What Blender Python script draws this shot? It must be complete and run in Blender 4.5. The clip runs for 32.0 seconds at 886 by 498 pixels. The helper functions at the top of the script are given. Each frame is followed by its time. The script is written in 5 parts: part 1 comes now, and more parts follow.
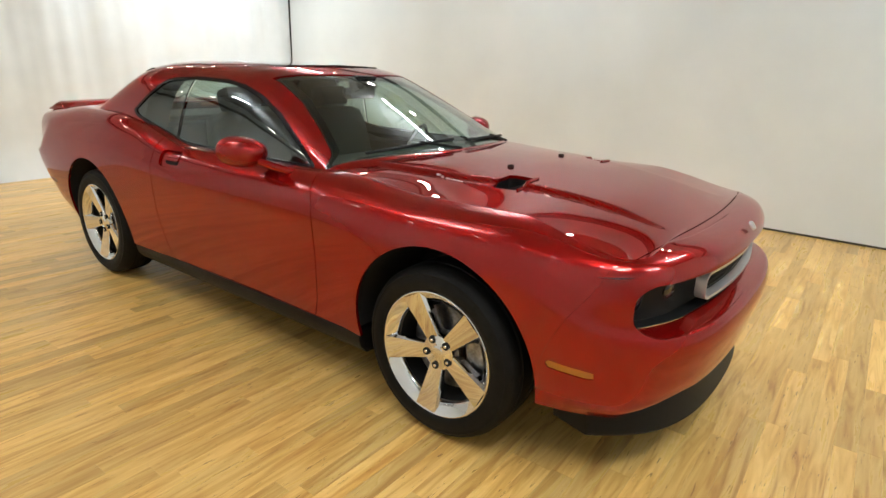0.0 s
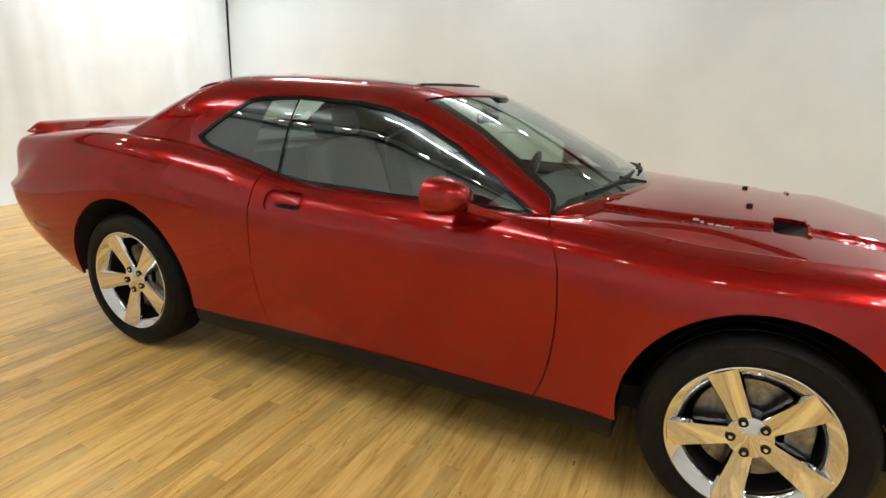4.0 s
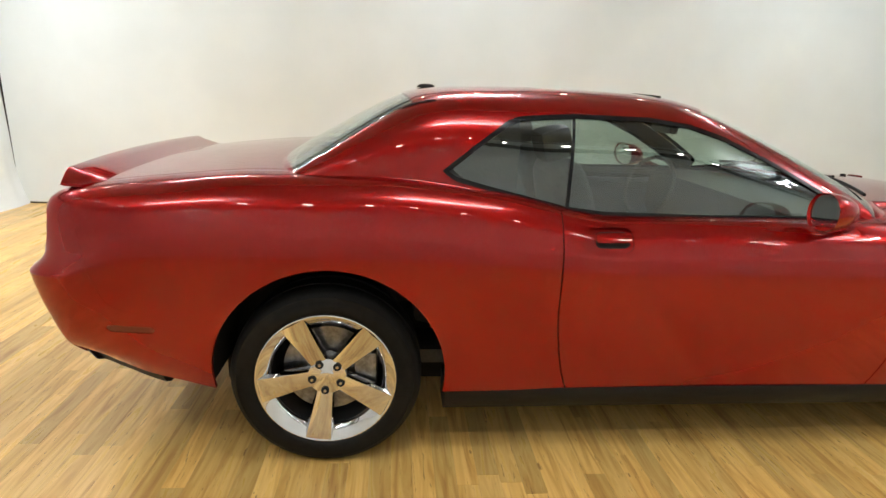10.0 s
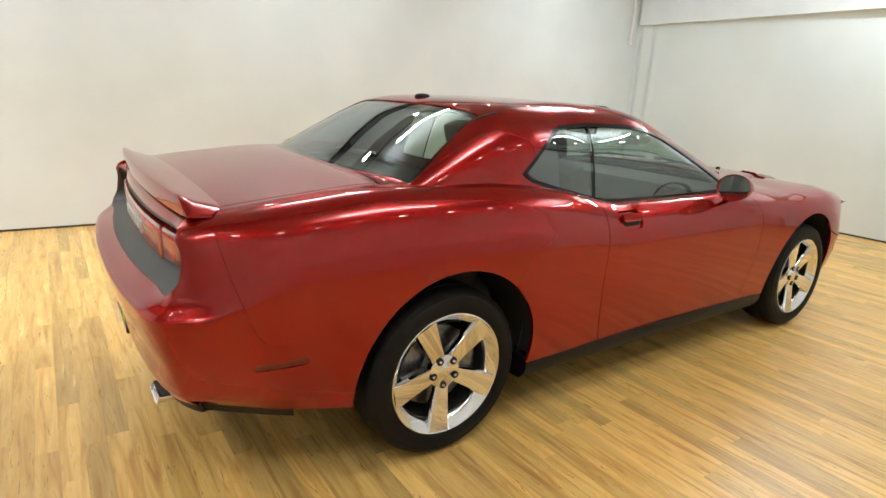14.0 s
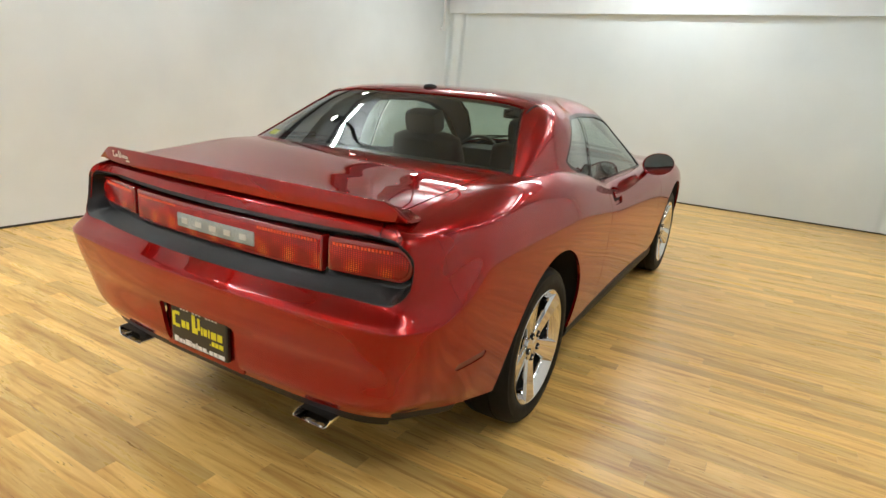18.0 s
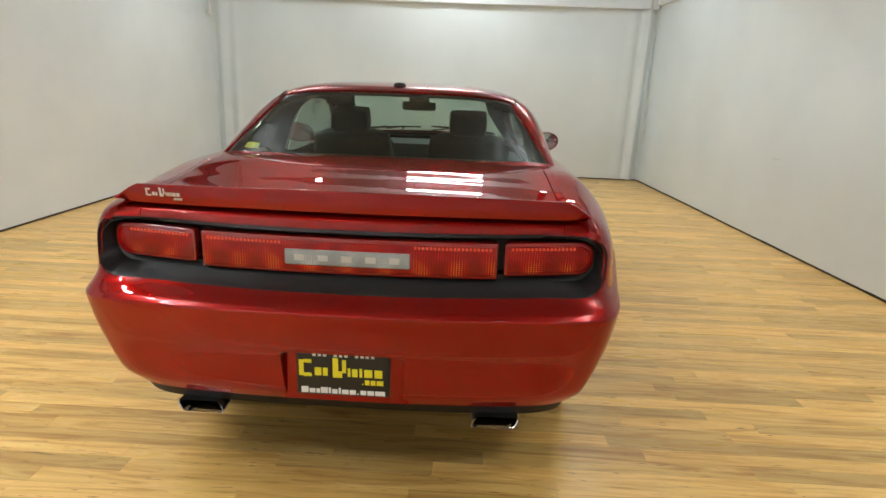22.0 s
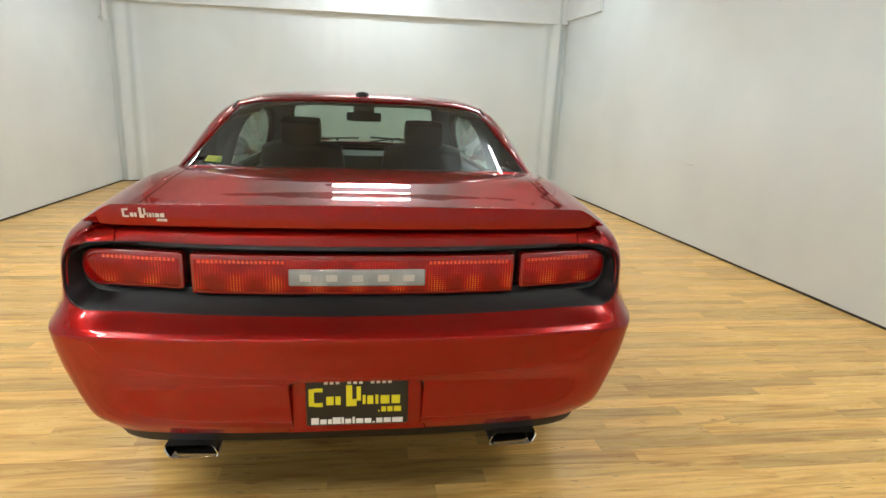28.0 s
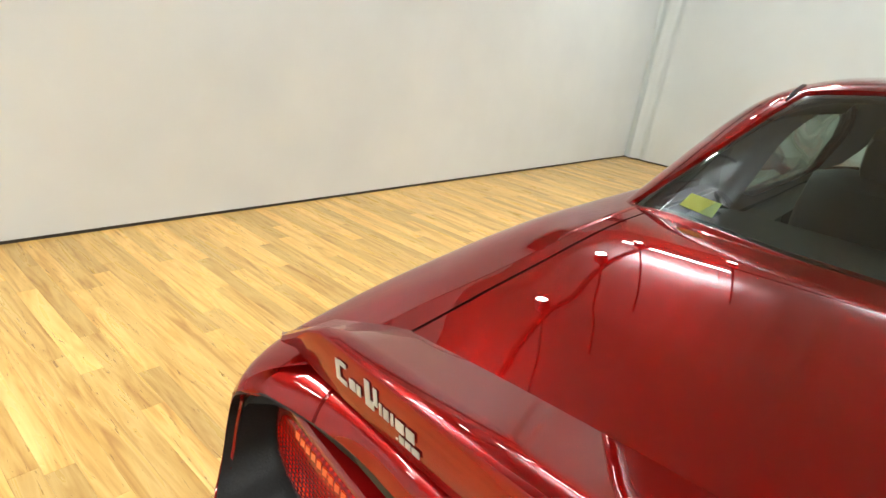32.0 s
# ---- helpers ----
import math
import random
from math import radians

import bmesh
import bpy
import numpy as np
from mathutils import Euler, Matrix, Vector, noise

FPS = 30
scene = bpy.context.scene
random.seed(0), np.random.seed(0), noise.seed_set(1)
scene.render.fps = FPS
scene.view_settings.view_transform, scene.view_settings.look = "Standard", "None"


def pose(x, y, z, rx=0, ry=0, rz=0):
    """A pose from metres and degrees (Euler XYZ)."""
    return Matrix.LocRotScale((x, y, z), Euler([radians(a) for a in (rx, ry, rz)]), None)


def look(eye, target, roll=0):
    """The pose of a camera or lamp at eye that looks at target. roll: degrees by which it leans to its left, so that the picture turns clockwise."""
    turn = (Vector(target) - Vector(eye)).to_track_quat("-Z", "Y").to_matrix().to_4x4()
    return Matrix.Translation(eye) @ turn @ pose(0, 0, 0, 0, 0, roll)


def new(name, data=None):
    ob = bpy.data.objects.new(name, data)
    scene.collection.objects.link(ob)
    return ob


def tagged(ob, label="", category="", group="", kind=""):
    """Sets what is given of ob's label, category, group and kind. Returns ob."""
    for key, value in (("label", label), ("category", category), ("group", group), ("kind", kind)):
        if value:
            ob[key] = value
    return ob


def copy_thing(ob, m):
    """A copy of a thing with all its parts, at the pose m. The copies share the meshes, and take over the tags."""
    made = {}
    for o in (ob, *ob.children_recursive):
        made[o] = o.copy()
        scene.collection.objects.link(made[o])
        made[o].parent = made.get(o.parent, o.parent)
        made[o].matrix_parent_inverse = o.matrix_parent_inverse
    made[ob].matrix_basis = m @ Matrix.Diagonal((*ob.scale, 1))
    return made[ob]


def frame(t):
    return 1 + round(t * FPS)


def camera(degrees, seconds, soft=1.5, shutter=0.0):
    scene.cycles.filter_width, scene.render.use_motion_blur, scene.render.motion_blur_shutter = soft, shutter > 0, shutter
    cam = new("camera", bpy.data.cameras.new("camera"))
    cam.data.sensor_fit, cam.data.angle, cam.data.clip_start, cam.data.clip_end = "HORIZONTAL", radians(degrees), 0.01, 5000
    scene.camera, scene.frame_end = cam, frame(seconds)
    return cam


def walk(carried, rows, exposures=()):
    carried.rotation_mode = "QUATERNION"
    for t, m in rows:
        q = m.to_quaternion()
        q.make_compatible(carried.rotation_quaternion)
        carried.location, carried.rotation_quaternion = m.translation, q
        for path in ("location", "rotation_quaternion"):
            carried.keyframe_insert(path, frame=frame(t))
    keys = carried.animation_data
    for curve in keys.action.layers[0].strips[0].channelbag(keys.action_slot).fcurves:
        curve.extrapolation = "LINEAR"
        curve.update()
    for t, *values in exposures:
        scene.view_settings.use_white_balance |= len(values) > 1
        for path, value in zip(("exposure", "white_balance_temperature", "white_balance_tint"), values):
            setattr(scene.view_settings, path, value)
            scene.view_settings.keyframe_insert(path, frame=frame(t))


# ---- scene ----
cam = camera(75.4, 32.0)
METRES, EYE, TILT, LEAN, TURN = 13.043, 1.5, 0.0, 0.0, 136.4
PATH = [
    (0, (2.53, 4.199, 1.457), (1.009, 3.049, 0.854), 1.7),
    (0.5, (2.547, 4.011, 1.468), (1.004, 2.898, 0.852), 1.6),
    (1, (2.659, 3.852, 1.444), (1.082, 2.783, 0.835), 2.3),
    (1.5, (2.797, 3.698, 1.473), (1.167, 2.731, 0.835), 2.0),
    (2, (2.816, 3.528, 1.469), (1.164, 2.57, 0.873), 2.3),
    (2.5, (2.762, 3.3, 1.463), (1.107, 2.356, 0.855), 2.4),
    (3, (2.772, 3.107, 1.475), (1.102, 2.194, 0.86), 2.9),
    (3.5, (2.834, 2.864, 1.454), (1.108, 2.02, 0.899), 2.3),
    (4, (2.836, 2.684, 1.447), (1.086, 1.889, 0.895), 2.7),
    (4.5, (2.806, 2.463, 1.44), (1.058, 1.649, 0.91), 1.9),
    (6.5, (2.85, 1.619, 1.443), (0.993, 1.086, 0.927), 1.9),
    (7, (2.81, 1.404, 1.473), (0.947, 0.929, 0.923), 1.5),
    (7.5, (2.833, 1.213, 1.452), (0.948, 0.815, 0.916), 1.8),
    (8, (2.915, 0.97, 1.482), (1.007, 0.718, 0.935), 0.5),
    (8.5, (2.911, 0.82, 1.461), (0.997, 0.644, 0.909), 1.7),
    (9, (2.884, 0.632, 1.446), (0.965, 0.514, 0.896), 1.3),
    (9.5, (2.879, 0.464, 1.442), (0.957, 0.479, 0.891), 1.9),
    (10, (2.903, 0.251, 1.449), (0.984, 0.415, 0.909), 1.9),
    (10.5, (2.953, 0.047, 1.462), (1.058, 0.351, 0.901), 2.4),
    (11, (2.905, -0.09, 1.465), (1.023, 0.267, 0.892), 2.6),
    (11.5, (2.869, -0.293, 1.477), (1.007, 0.172, 0.917), 1.8),
    (12, (2.847, -0.466, 1.476), (1.02, 0.13, 0.923), 3.2),
    (12.5, (2.85, -0.736, 1.503), (1.102, 0.052, 0.934), 3.7),
    (13, (2.842, -0.915, 1.502), (1.16, 0.002, 0.926), 3.5),
    (13.5, (2.739, -1.078, 1.498), (1.093, -0.086, 0.944), 3.0),
    (15.5, (2.343, -1.749, 1.452), (1.004, -0.356, 0.935), 4.3),
    (16, (2.187, -1.801, 1.461), (0.851, -0.41, 0.931), 4.4),
    (16.5, (2.076, -1.904, 1.459), (0.793, -0.471, 0.907), 4.7),
    (17, (1.979, -2.125, 1.481), (0.85, -0.573, 0.919), 3.7),
    (17.5, (1.894, -2.235, 1.473), (0.865, -0.616, 0.908), 4.8),
    (18, (1.69, -2.3, 1.474), (0.736, -0.632, 0.921), 4.3),
    (18.5, (1.492, -2.366, 1.477), (0.653, -0.641, 0.91), 4.7),
    (19, (1.319, -2.495, 1.479), (0.64, -0.698, 0.921), 4.3),
    (19.5, (1.15, -2.619, 1.482), (0.617, -0.787, 0.883), 5.9),
    (20, (1.005, -2.603, 1.469), (0.521, -0.749, 0.896), 4.7),
    (20.5, (0.814, -2.553, 1.476), (0.454, -0.679, 0.878), 3.9),
    (21, (0.683, -2.577, 1.473), (0.342, -0.693, 0.893), 2.9),
    (21.5, (0.517, -2.69, 1.483), (0.359, -0.771, 0.944), 1.7),
    (22, (0.374, -2.759, 1.485), (0.305, -0.841, 0.922), 2.1),
    (22.5, (0.288, -2.711, 1.478), (0.225, -0.787, 0.937), 1.3),
    (23, (0.204, -2.632, 1.481), (0.197, -0.7, 0.964), 0.5),
    (23.5, (0.144, -2.611, 1.475), (0.206, -0.677, 0.967), 1.1),
    (24, (0.074, -2.684, 1.475), (0.253, -0.758, 0.969), 0.9),
    (24.5, (0.038, -2.769, 1.474), (0.288, -0.857, 0.943), 0.4),
    (25, (0.051, -2.81, 1.48), (0.363, -0.901, 0.967), 2.7),
    (25.5, (0.114, -2.794, 1.482), (0.321, -0.865, 0.995), 2.5),
    (27.5, (0.044, -2.741, 1.467), (0.267, -0.816, 0.971), 1.3),
    (28, (0.029, -2.673, 1.459), (0.29, -0.758, 0.946), 2.2),
    (28.5, (0.095, -2.487, 1.46), (0.132, -0.543, 0.988), 2.2),
    (29, (0.102, -2.263, 1.433), (0.003, -0.334, 0.912), 3.3),
    (29.5, (-0.012, -1.952, 1.419), (-0.377, -0.048, 0.926), 1.7),
    (30, (-0.124, -1.69, 1.358), (-0.909, 0.046, 0.749), 5.7),
    (30.5, (-0.181, -1.419, 1.338), (-1.285, 0.097, 0.643), 6.3),
    (31, (-0.216, -1.303, 1.309), (-1.385, 0.152, 0.589), 6.9),
    (31.5, (-0.273, -1.264, 1.347), (-1.444, 0.154, 0.559), 6.7),
    (32, (-0.305, -1.264, 1.422), (-1.486, 0.182, 0.705), 7.9),
]
walk(cam, [(t, look(eye, target, roll)) for t, eye, target, roll in PATH], [(0, -0.12), (4, -0.1), (8, 0.0), (13, 0.05), (17, -0.05), (20, -0.25), (24, -0.33), (28, -0.12), (29.3, 0.02), (30.2, 0.08), (31, 0.12), (32, 0.08)])

# ---- light ----
world = bpy.data.worlds.new("world")
scene.world = world
world.use_nodes = True
world.node_tree.nodes["Background"].inputs[0].default_value = (1.0, 0.98, 0.95, 1)
world.node_tree.nodes["Background"].inputs[1].default_value = 0.03


# ---- materials ----
def material(name, color, rough=0.5, metal=0.0, **more):
    m = bpy.data.materials.new(name)
    m.use_nodes = True
    b = m.node_tree.nodes["Principled BSDF"]
    b.inputs["Base Color"].default_value = (*color, 1)
    b.inputs["Roughness"].default_value = rough
    b.inputs["Metallic"].default_value = metal
    for key, value in more.items():
        b.inputs[key.replace("_", " ")].default_value = value
    return m


def nodes(m):
    return m.node_tree.nodes, m.node_tree.links, m.node_tree.nodes["Principled BSDF"]


def add_noise(m, scale, low, high, detail=4.0, stretch=(1, 1, 1), bump=0.0, rough=None):
    """Mottles the base colour between two colours, with relief and uneven gloss."""
    n, l, b = nodes(m)
    co = n.new("ShaderNodeTexCoord")
    mp = n.new("ShaderNodeMapping")
    mp.inputs["Scale"].default_value = stretch
    tx = n.new("ShaderNodeTexNoise")
    tx.inputs["Scale"].default_value, tx.inputs["Detail"].default_value = scale, detail
    ramp = n.new("ShaderNodeValToRGB")
    ramp.color_ramp.elements[0].position, ramp.color_ramp.elements[1].position = 0.3, 0.7
    ramp.color_ramp.elements[0].color, ramp.color_ramp.elements[1].color = (*low, 1), (*high, 1)
    l.new(co.outputs["Object"], mp.inputs["Vector"])
    l.new(mp.outputs["Vector"], tx.inputs["Vector"])
    l.new(tx.outputs["Fac"], ramp.inputs["Fac"])
    l.new(ramp.outputs["Color"], b.inputs["Base Color"])
    if bump:
        bp = n.new("ShaderNodeBump")
        bp.inputs["Strength"].default_value, bp.inputs["Distance"].default_value = bump, 0.01
        l.new(tx.outputs["Fac"], bp.inputs["Height"])
        l.new(bp.outputs["Normal"], b.inputs["Normal"])
    if rough:
        mr = n.new("ShaderNodeMapRange")
        mr.inputs["To Min"].default_value, mr.inputs["To Max"].default_value = rough
        l.new(tx.outputs["Fac"], mr.inputs["Value"])
        l.new(mr.outputs["Result"], b.inputs["Roughness"])
    return m


def add_flake(m):
    """Fine metallic flake under the clear coat."""
    n, l, b = nodes(m)
    co = n.new("ShaderNodeTexCoord")
    tx = n.new("ShaderNodeTexNoise")
    tx.inputs["Scale"].default_value, tx.inputs["Detail"].default_value = 900.0, 1.0
    bp = n.new("ShaderNodeBump")
    bp.inputs["Strength"].default_value, bp.inputs["Distance"].default_value = 0.012, 0.001
    l.new(co.outputs["Object"], tx.inputs["Vector"])
    l.new(tx.outputs["Fac"], bp.inputs["Height"])
    l.new(bp.outputs["Normal"], b.inputs["Normal"])
    return m


def emitter(name, color, strength):
    m = material(name, (0.8, 0.8, 0.8))
    b = m.node_tree.nodes["Principled BSDF"]
    b.inputs["Emission Color"].default_value = (*color, 1)
    b.inputs["Emission Strength"].default_value = strength
    return m


PAINT = add_flake(material("red_paint", (0.30, 0.005, 0.0040), 0.25, 0.62, Coat_Weight=1.0, Coat_Roughness=0.003, Coat_IOR=1.46, Specular_IOR_Level=0.0, Specular_Tint=(0.6, 0.05, 0.03, 1)))
BLACK = add_noise(material("black_plastic", (0.02, 0.02, 0.021), 0.5, Specular_IOR_Level=0.25), 260, (0.004, 0.004, 0.0045), (0.009, 0.009, 0.0095), bump=0.15)
GLOSSY_BLACK = material("gloss_black", (0.008, 0.008, 0.009), 0.16, Specular_IOR_Level=0.25)
RUBBER = add_noise(material("tyre_rubber", (0.008, 0.008, 0.008), 0.6, Specular_IOR_Level=0.15), 30, (0.005, 0.005, 0.005), (0.010, 0.0095, 0.009), rough=(0.45, 0.7))
CHROME = material("chrome", (0.74, 0.74, 0.76), 0.04, 1.0)
STEEL = add_noise(material("brake_steel", (0.25, 0.25, 0.26), 0.35, 1.0), 40, (0.16, 0.15, 0.15), (0.35, 0.35, 0.36))
LINER = material("arch_liner", (0.008, 0.008, 0.008), 0.9)
WALL = add_noise(material("white_wall", (0.8, 0.79, 0.76), 0.75), 1.3, (0.71, 0.75, 0.76), (0.77, 0.81, 0.82), bump=0.05)


# ---- mesh helpers ----
def mesh_of(name, bm, mat, smooth=True):
    me = bpy.data.meshes.new(name)
    bm.to_mesh(me)
    bm.free()
    if smooth:
        me.shade_smooth()
        me.set_sharp_from_angle(angle=radians(38))
    if mat:
        me.materials.append(mat)
    return me


def part(name, bm, mat, parent, label="", smooth=True):
    ob = new(name, mesh_of(name, bm, mat, smooth))
    ob.parent = parent
    return tagged(ob, label)


def thing(name, label, category, group="", kind="", at=(0, 0, 0)):
    ob = new(name)
    ob.location = at
    ob.empty_display_size = 0.1
    return tagged(ob, label, category, group, kind)


def solid(name, bm, mat, label, category, group="", kind="", smooth=True):
    return tagged(new(name, mesh_of(name, bm, mat, smooth)), label, category, group, kind)


def add_box(bm, lo, hi, bevel=0.0, m=None):
    r = bmesh.ops.create_cube(bm, size=1.0)
    v = r["verts"]
    size = [hi[i] - lo[i] for i in range(3)]
    mid = [(hi[i] + lo[i]) / 2 for i in range(3)]
    bmesh.ops.transform(bm, matrix=Matrix.LocRotScale(mid, None, size), verts=v)
    if bevel:
        edges = list({e for w in v for e in w.link_edges})
        out = bmesh.ops.bevel(bm, geom=edges, offset=bevel, segments=2, affect="EDGES", profile=0.6)
        v = list({w for f in out["faces"] for w in f.verts} | {w for w in v if w.is_valid})
    if m is not None:
        bmesh.ops.transform(bm, matrix=m, verts=v)
    return v


def box(lo, hi, bevel=0.0, m=None):
    bm = bmesh.new()
    add_box(bm, lo, hi, bevel, m)
    return bm


def lathe(profile, steps=48, axis="x", m=None, bm=None):
    """Turns a profile of (along, radius) about an axis."""
    bm = bm or bmesh.new()
    rings = []
    for k in range(steps):
        a = 2 * math.pi * k / steps
        rings.append([bm.verts.new((p, r * math.cos(a), r * math.sin(a)) if axis == "x" else (r * math.cos(a), r * math.sin(a), p)) for p, r in profile])
    for k in range(steps):
        a, b = rings[k], rings[(k + 1) % steps]
        for i in range(len(profile) - 1):
            bm.faces.new((a[i], a[i + 1], b[i + 1], b[i]))
    bmesh.ops.remove_doubles(bm, verts=bm.verts, dist=1e-6)
    bmesh.ops.recalc_face_normals(bm, faces=bm.faces)
    if m is not None:
        bmesh.ops.transform(bm, matrix=m, verts=bm.verts)
    return bm


def spline(keys, t):
    """Smooth value at t through keys of (t, value), with no overshoot."""
    x = [k[0] for k in keys]
    y = [k[1] for k in keys]
    if t <= x[0]:
        return y[0]
    if t >= x[-1]:
        return y[-1]
    i = max(k for k in range(len(x) - 1) if x[k] <= t)
    h = [x[k + 1] - x[k] for k in range(len(x) - 1)]
    d = [(y[k + 1] - y[k]) / h[k] for k in range(len(h))]

    def slope(k):
        if k == 0 or k == len(x) - 1:
            return d[0 if k == 0 else -1]
        if d[k - 1] * d[k] <= 0:
            return 0.0
        return 2 * d[k - 1] * d[k] / (d[k - 1] + d[k])
    u = (t - x[i]) / h[i]
    a, b = slope(i) * h[i], slope(i + 1) * h[i]
    return (2 * u**3 - 3 * u**2 + 1) * y[i] + (u**3 - 2 * u**2 + u) * a + (3 * u**2 - 2 * u**3) * y[i + 1] + (u**3 - u**2) * b


SUNROOF = material("sunroof_glass", (0.012, 0.012, 0.014), 0.06, 0.0, Coat_Weight=1.0)
BEZEL = add_noise(material("satin_black", (0.012, 0.012, 0.013), 0.4, Specular_IOR_Level=0.45), 320, (0.009, 0.009, 0.0095), (0.016, 0.016, 0.017), bump=0.12)
LINING_GREY = material("headlining", (0.09, 0.085, 0.08), 0.9)
LEATHER = add_noise(material("dark_leather", (0.045, 0.041, 0.038), 0.5), 90, (0.046, 0.041, 0.038), (0.072, 0.065, 0.060), bump=0.2)
SATIN_SILVER = material("satin_silver", (0.55, 0.56, 0.57), 0.3, 0.6)
SILVER_PRINT = material("silver_print", (0.62, 0.60, 0.56), 0.5)
WHITE_PRINT = material("white_print", (0.8, 0.8, 0.8), 0.5)
YELLOW_PRINT = material("yellow_print", (0.75, 0.68, 0.02), 0.5)
PLATE_BLACK = material("plate_black", (0.012, 0.012, 0.012), 0.35)
STICKER = material("sticker", (0.40, 0.44, 0.07), 0.6)
MIRROR = material("mirror", (0.85, 0.87, 0.87), 0.01, 1.0)


def lens_material(name, deep, bright, spot, cells=120.0):
    """A ribbed lamp lens: small square prisms under a clear coat, with rows of glints painted into their colour."""
    m = material(name, deep, 0.22, 0.0, Coat_Weight=0.6, Coat_Roughness=0.02, Specular_IOR_Level=0.1)
    n, l, b = nodes(m)
    co = n.new("ShaderNodeTexCoord")
    mp = n.new("ShaderNodeMapping")
    mp.inputs["Scale"].default_value = (1, 0.0, 1.35)
    vo = n.new("ShaderNodeTexVoronoi")
    vo.inputs["Scale"].default_value, vo.inputs["Randomness"].default_value = cells, 0.05
    big = n.new("ShaderNodeTexNoise")
    big.inputs["Scale"].default_value, big.inputs["Detail"].default_value = 16.0, 3.0
    ramp = n.new("ShaderNodeValToRGB")
    e = ramp.color_ramp.elements
    e[0].position, e[0].color = 0.12, (*deep, 1)
    e[1].position, e[1].color = 0.86, (*spot, 1)
    mid = e.new(0.50)
    mid.color = (*bright, 1)
    dot = n.new("ShaderNodeMapRange")
    dot.inputs["From Min"].default_value, dot.inputs["From Max"].default_value = 0.48, 0.12
    dot.inputs["To Min"].default_value, dot.inputs["To Max"].default_value = 0.0, 1.0
    mixer = n.new("ShaderNodeMath")
    mixer.operation = "MULTIPLY"
    lift = n.new("ShaderNodeMapRange")
    lift.inputs["From Min"].default_value, lift.inputs["From Max"].default_value = 0.40, 0.62
    lift.inputs["To Min"].default_value, lift.inputs["To Max"].default_value = 0.28, 0.62
    l.new(co.outputs["Object"], mp.inputs["Vector"])
    l.new(mp.outputs["Vector"], vo.inputs["Vector"])
    l.new(co.outputs["Object"], big.inputs["Vector"])
    l.new(vo.outputs["Distance"], dot.inputs["Value"])
    l.new(dot.outputs["Result"], mixer.inputs[0])
    l.new(big.outputs["Fac"], lift.inputs["Value"])
    # painted glints gather in clusters low on the lens
    axes, wave, low, cluster, total = n.new("ShaderNodeSeparateXYZ"), n.new("ShaderNodeMath"), n.new("ShaderNodeMapRange"), n.new("ShaderNodeMath"), n.new("ShaderNodeMath")
    turn = n.new("ShaderNodeMath")
    turn.operation, wave.operation, cluster.operation, total.operation = "MULTIPLY", "COSINE", "MULTIPLY", "MULTIPLY_ADD"
    turn.inputs[1].default_value = 52.0
    low.inputs["From Min"].default_value, low.inputs["From Max"].default_value = 0.935, 0.905
    l.new(co.outputs["Object"], axes.inputs[0])
    l.new(axes.outputs["X"], turn.inputs[0])
    l.new(turn.outputs[0], wave.inputs[0])
    l.new(axes.outputs["Z"], low.inputs["Value"])
    l.new(wave.outputs[0], cluster.inputs[0])
    l.new(low.outputs["Result"], cluster.inputs[1])
    total.inputs[1].default_value = 0.55
    l.new(cluster.outputs[0], total.inputs[0])
    l.new(lift.outputs[0], total.inputs[2])
    l.new(total.outputs[0], mixer.inputs[1])
    l.new(mixer.outputs[0], ramp.inputs["Fac"])
    l.new(ramp.outputs["Color"], b.inputs["Base Color"])
    bp = n.new("ShaderNodeBump")
    bp.inputs["Strength"].default_value, bp.inputs["Distance"].default_value = 0.5, 0.002
    l.new(vo.outputs["Distance"], bp.inputs["Height"])
    l.new(bp.outputs["Normal"], b.inputs["Normal"])
    return m


LENS = lens_material("red_lens", (0.26, 0.001, 0.001), (0.80, 0.008, 0.003), (0.98, 0.20, 0.03), 115.0)
LENS_DARK = material("dark_red_lens", (0.28, 0.003, 0.003), 0.2, 0.0, Coat_Weight=1.0)
MARKER_RED = material("marker_red", (0.13, 0.002, 0.002), 0.3, 0.0, Coat_Weight=0.35)
# bright orange paints in the glints along the top of the red lenses
PRISM = material("orange_prism", (0.92, 0.06, 0.012), 0.15, 0.0, Coat_Weight=1.0)
CLEAR_LENS = lens_material("clear_lens", (0.34, 0.36, 0.36), (0.6, 0.61, 0.61), (0.92, 0.93, 0.93), 200.0)
AMBER = material("amber_lens", (0.40, 0.13, 0.008), 0.2, 0.0, Coat_Weight=1.0)


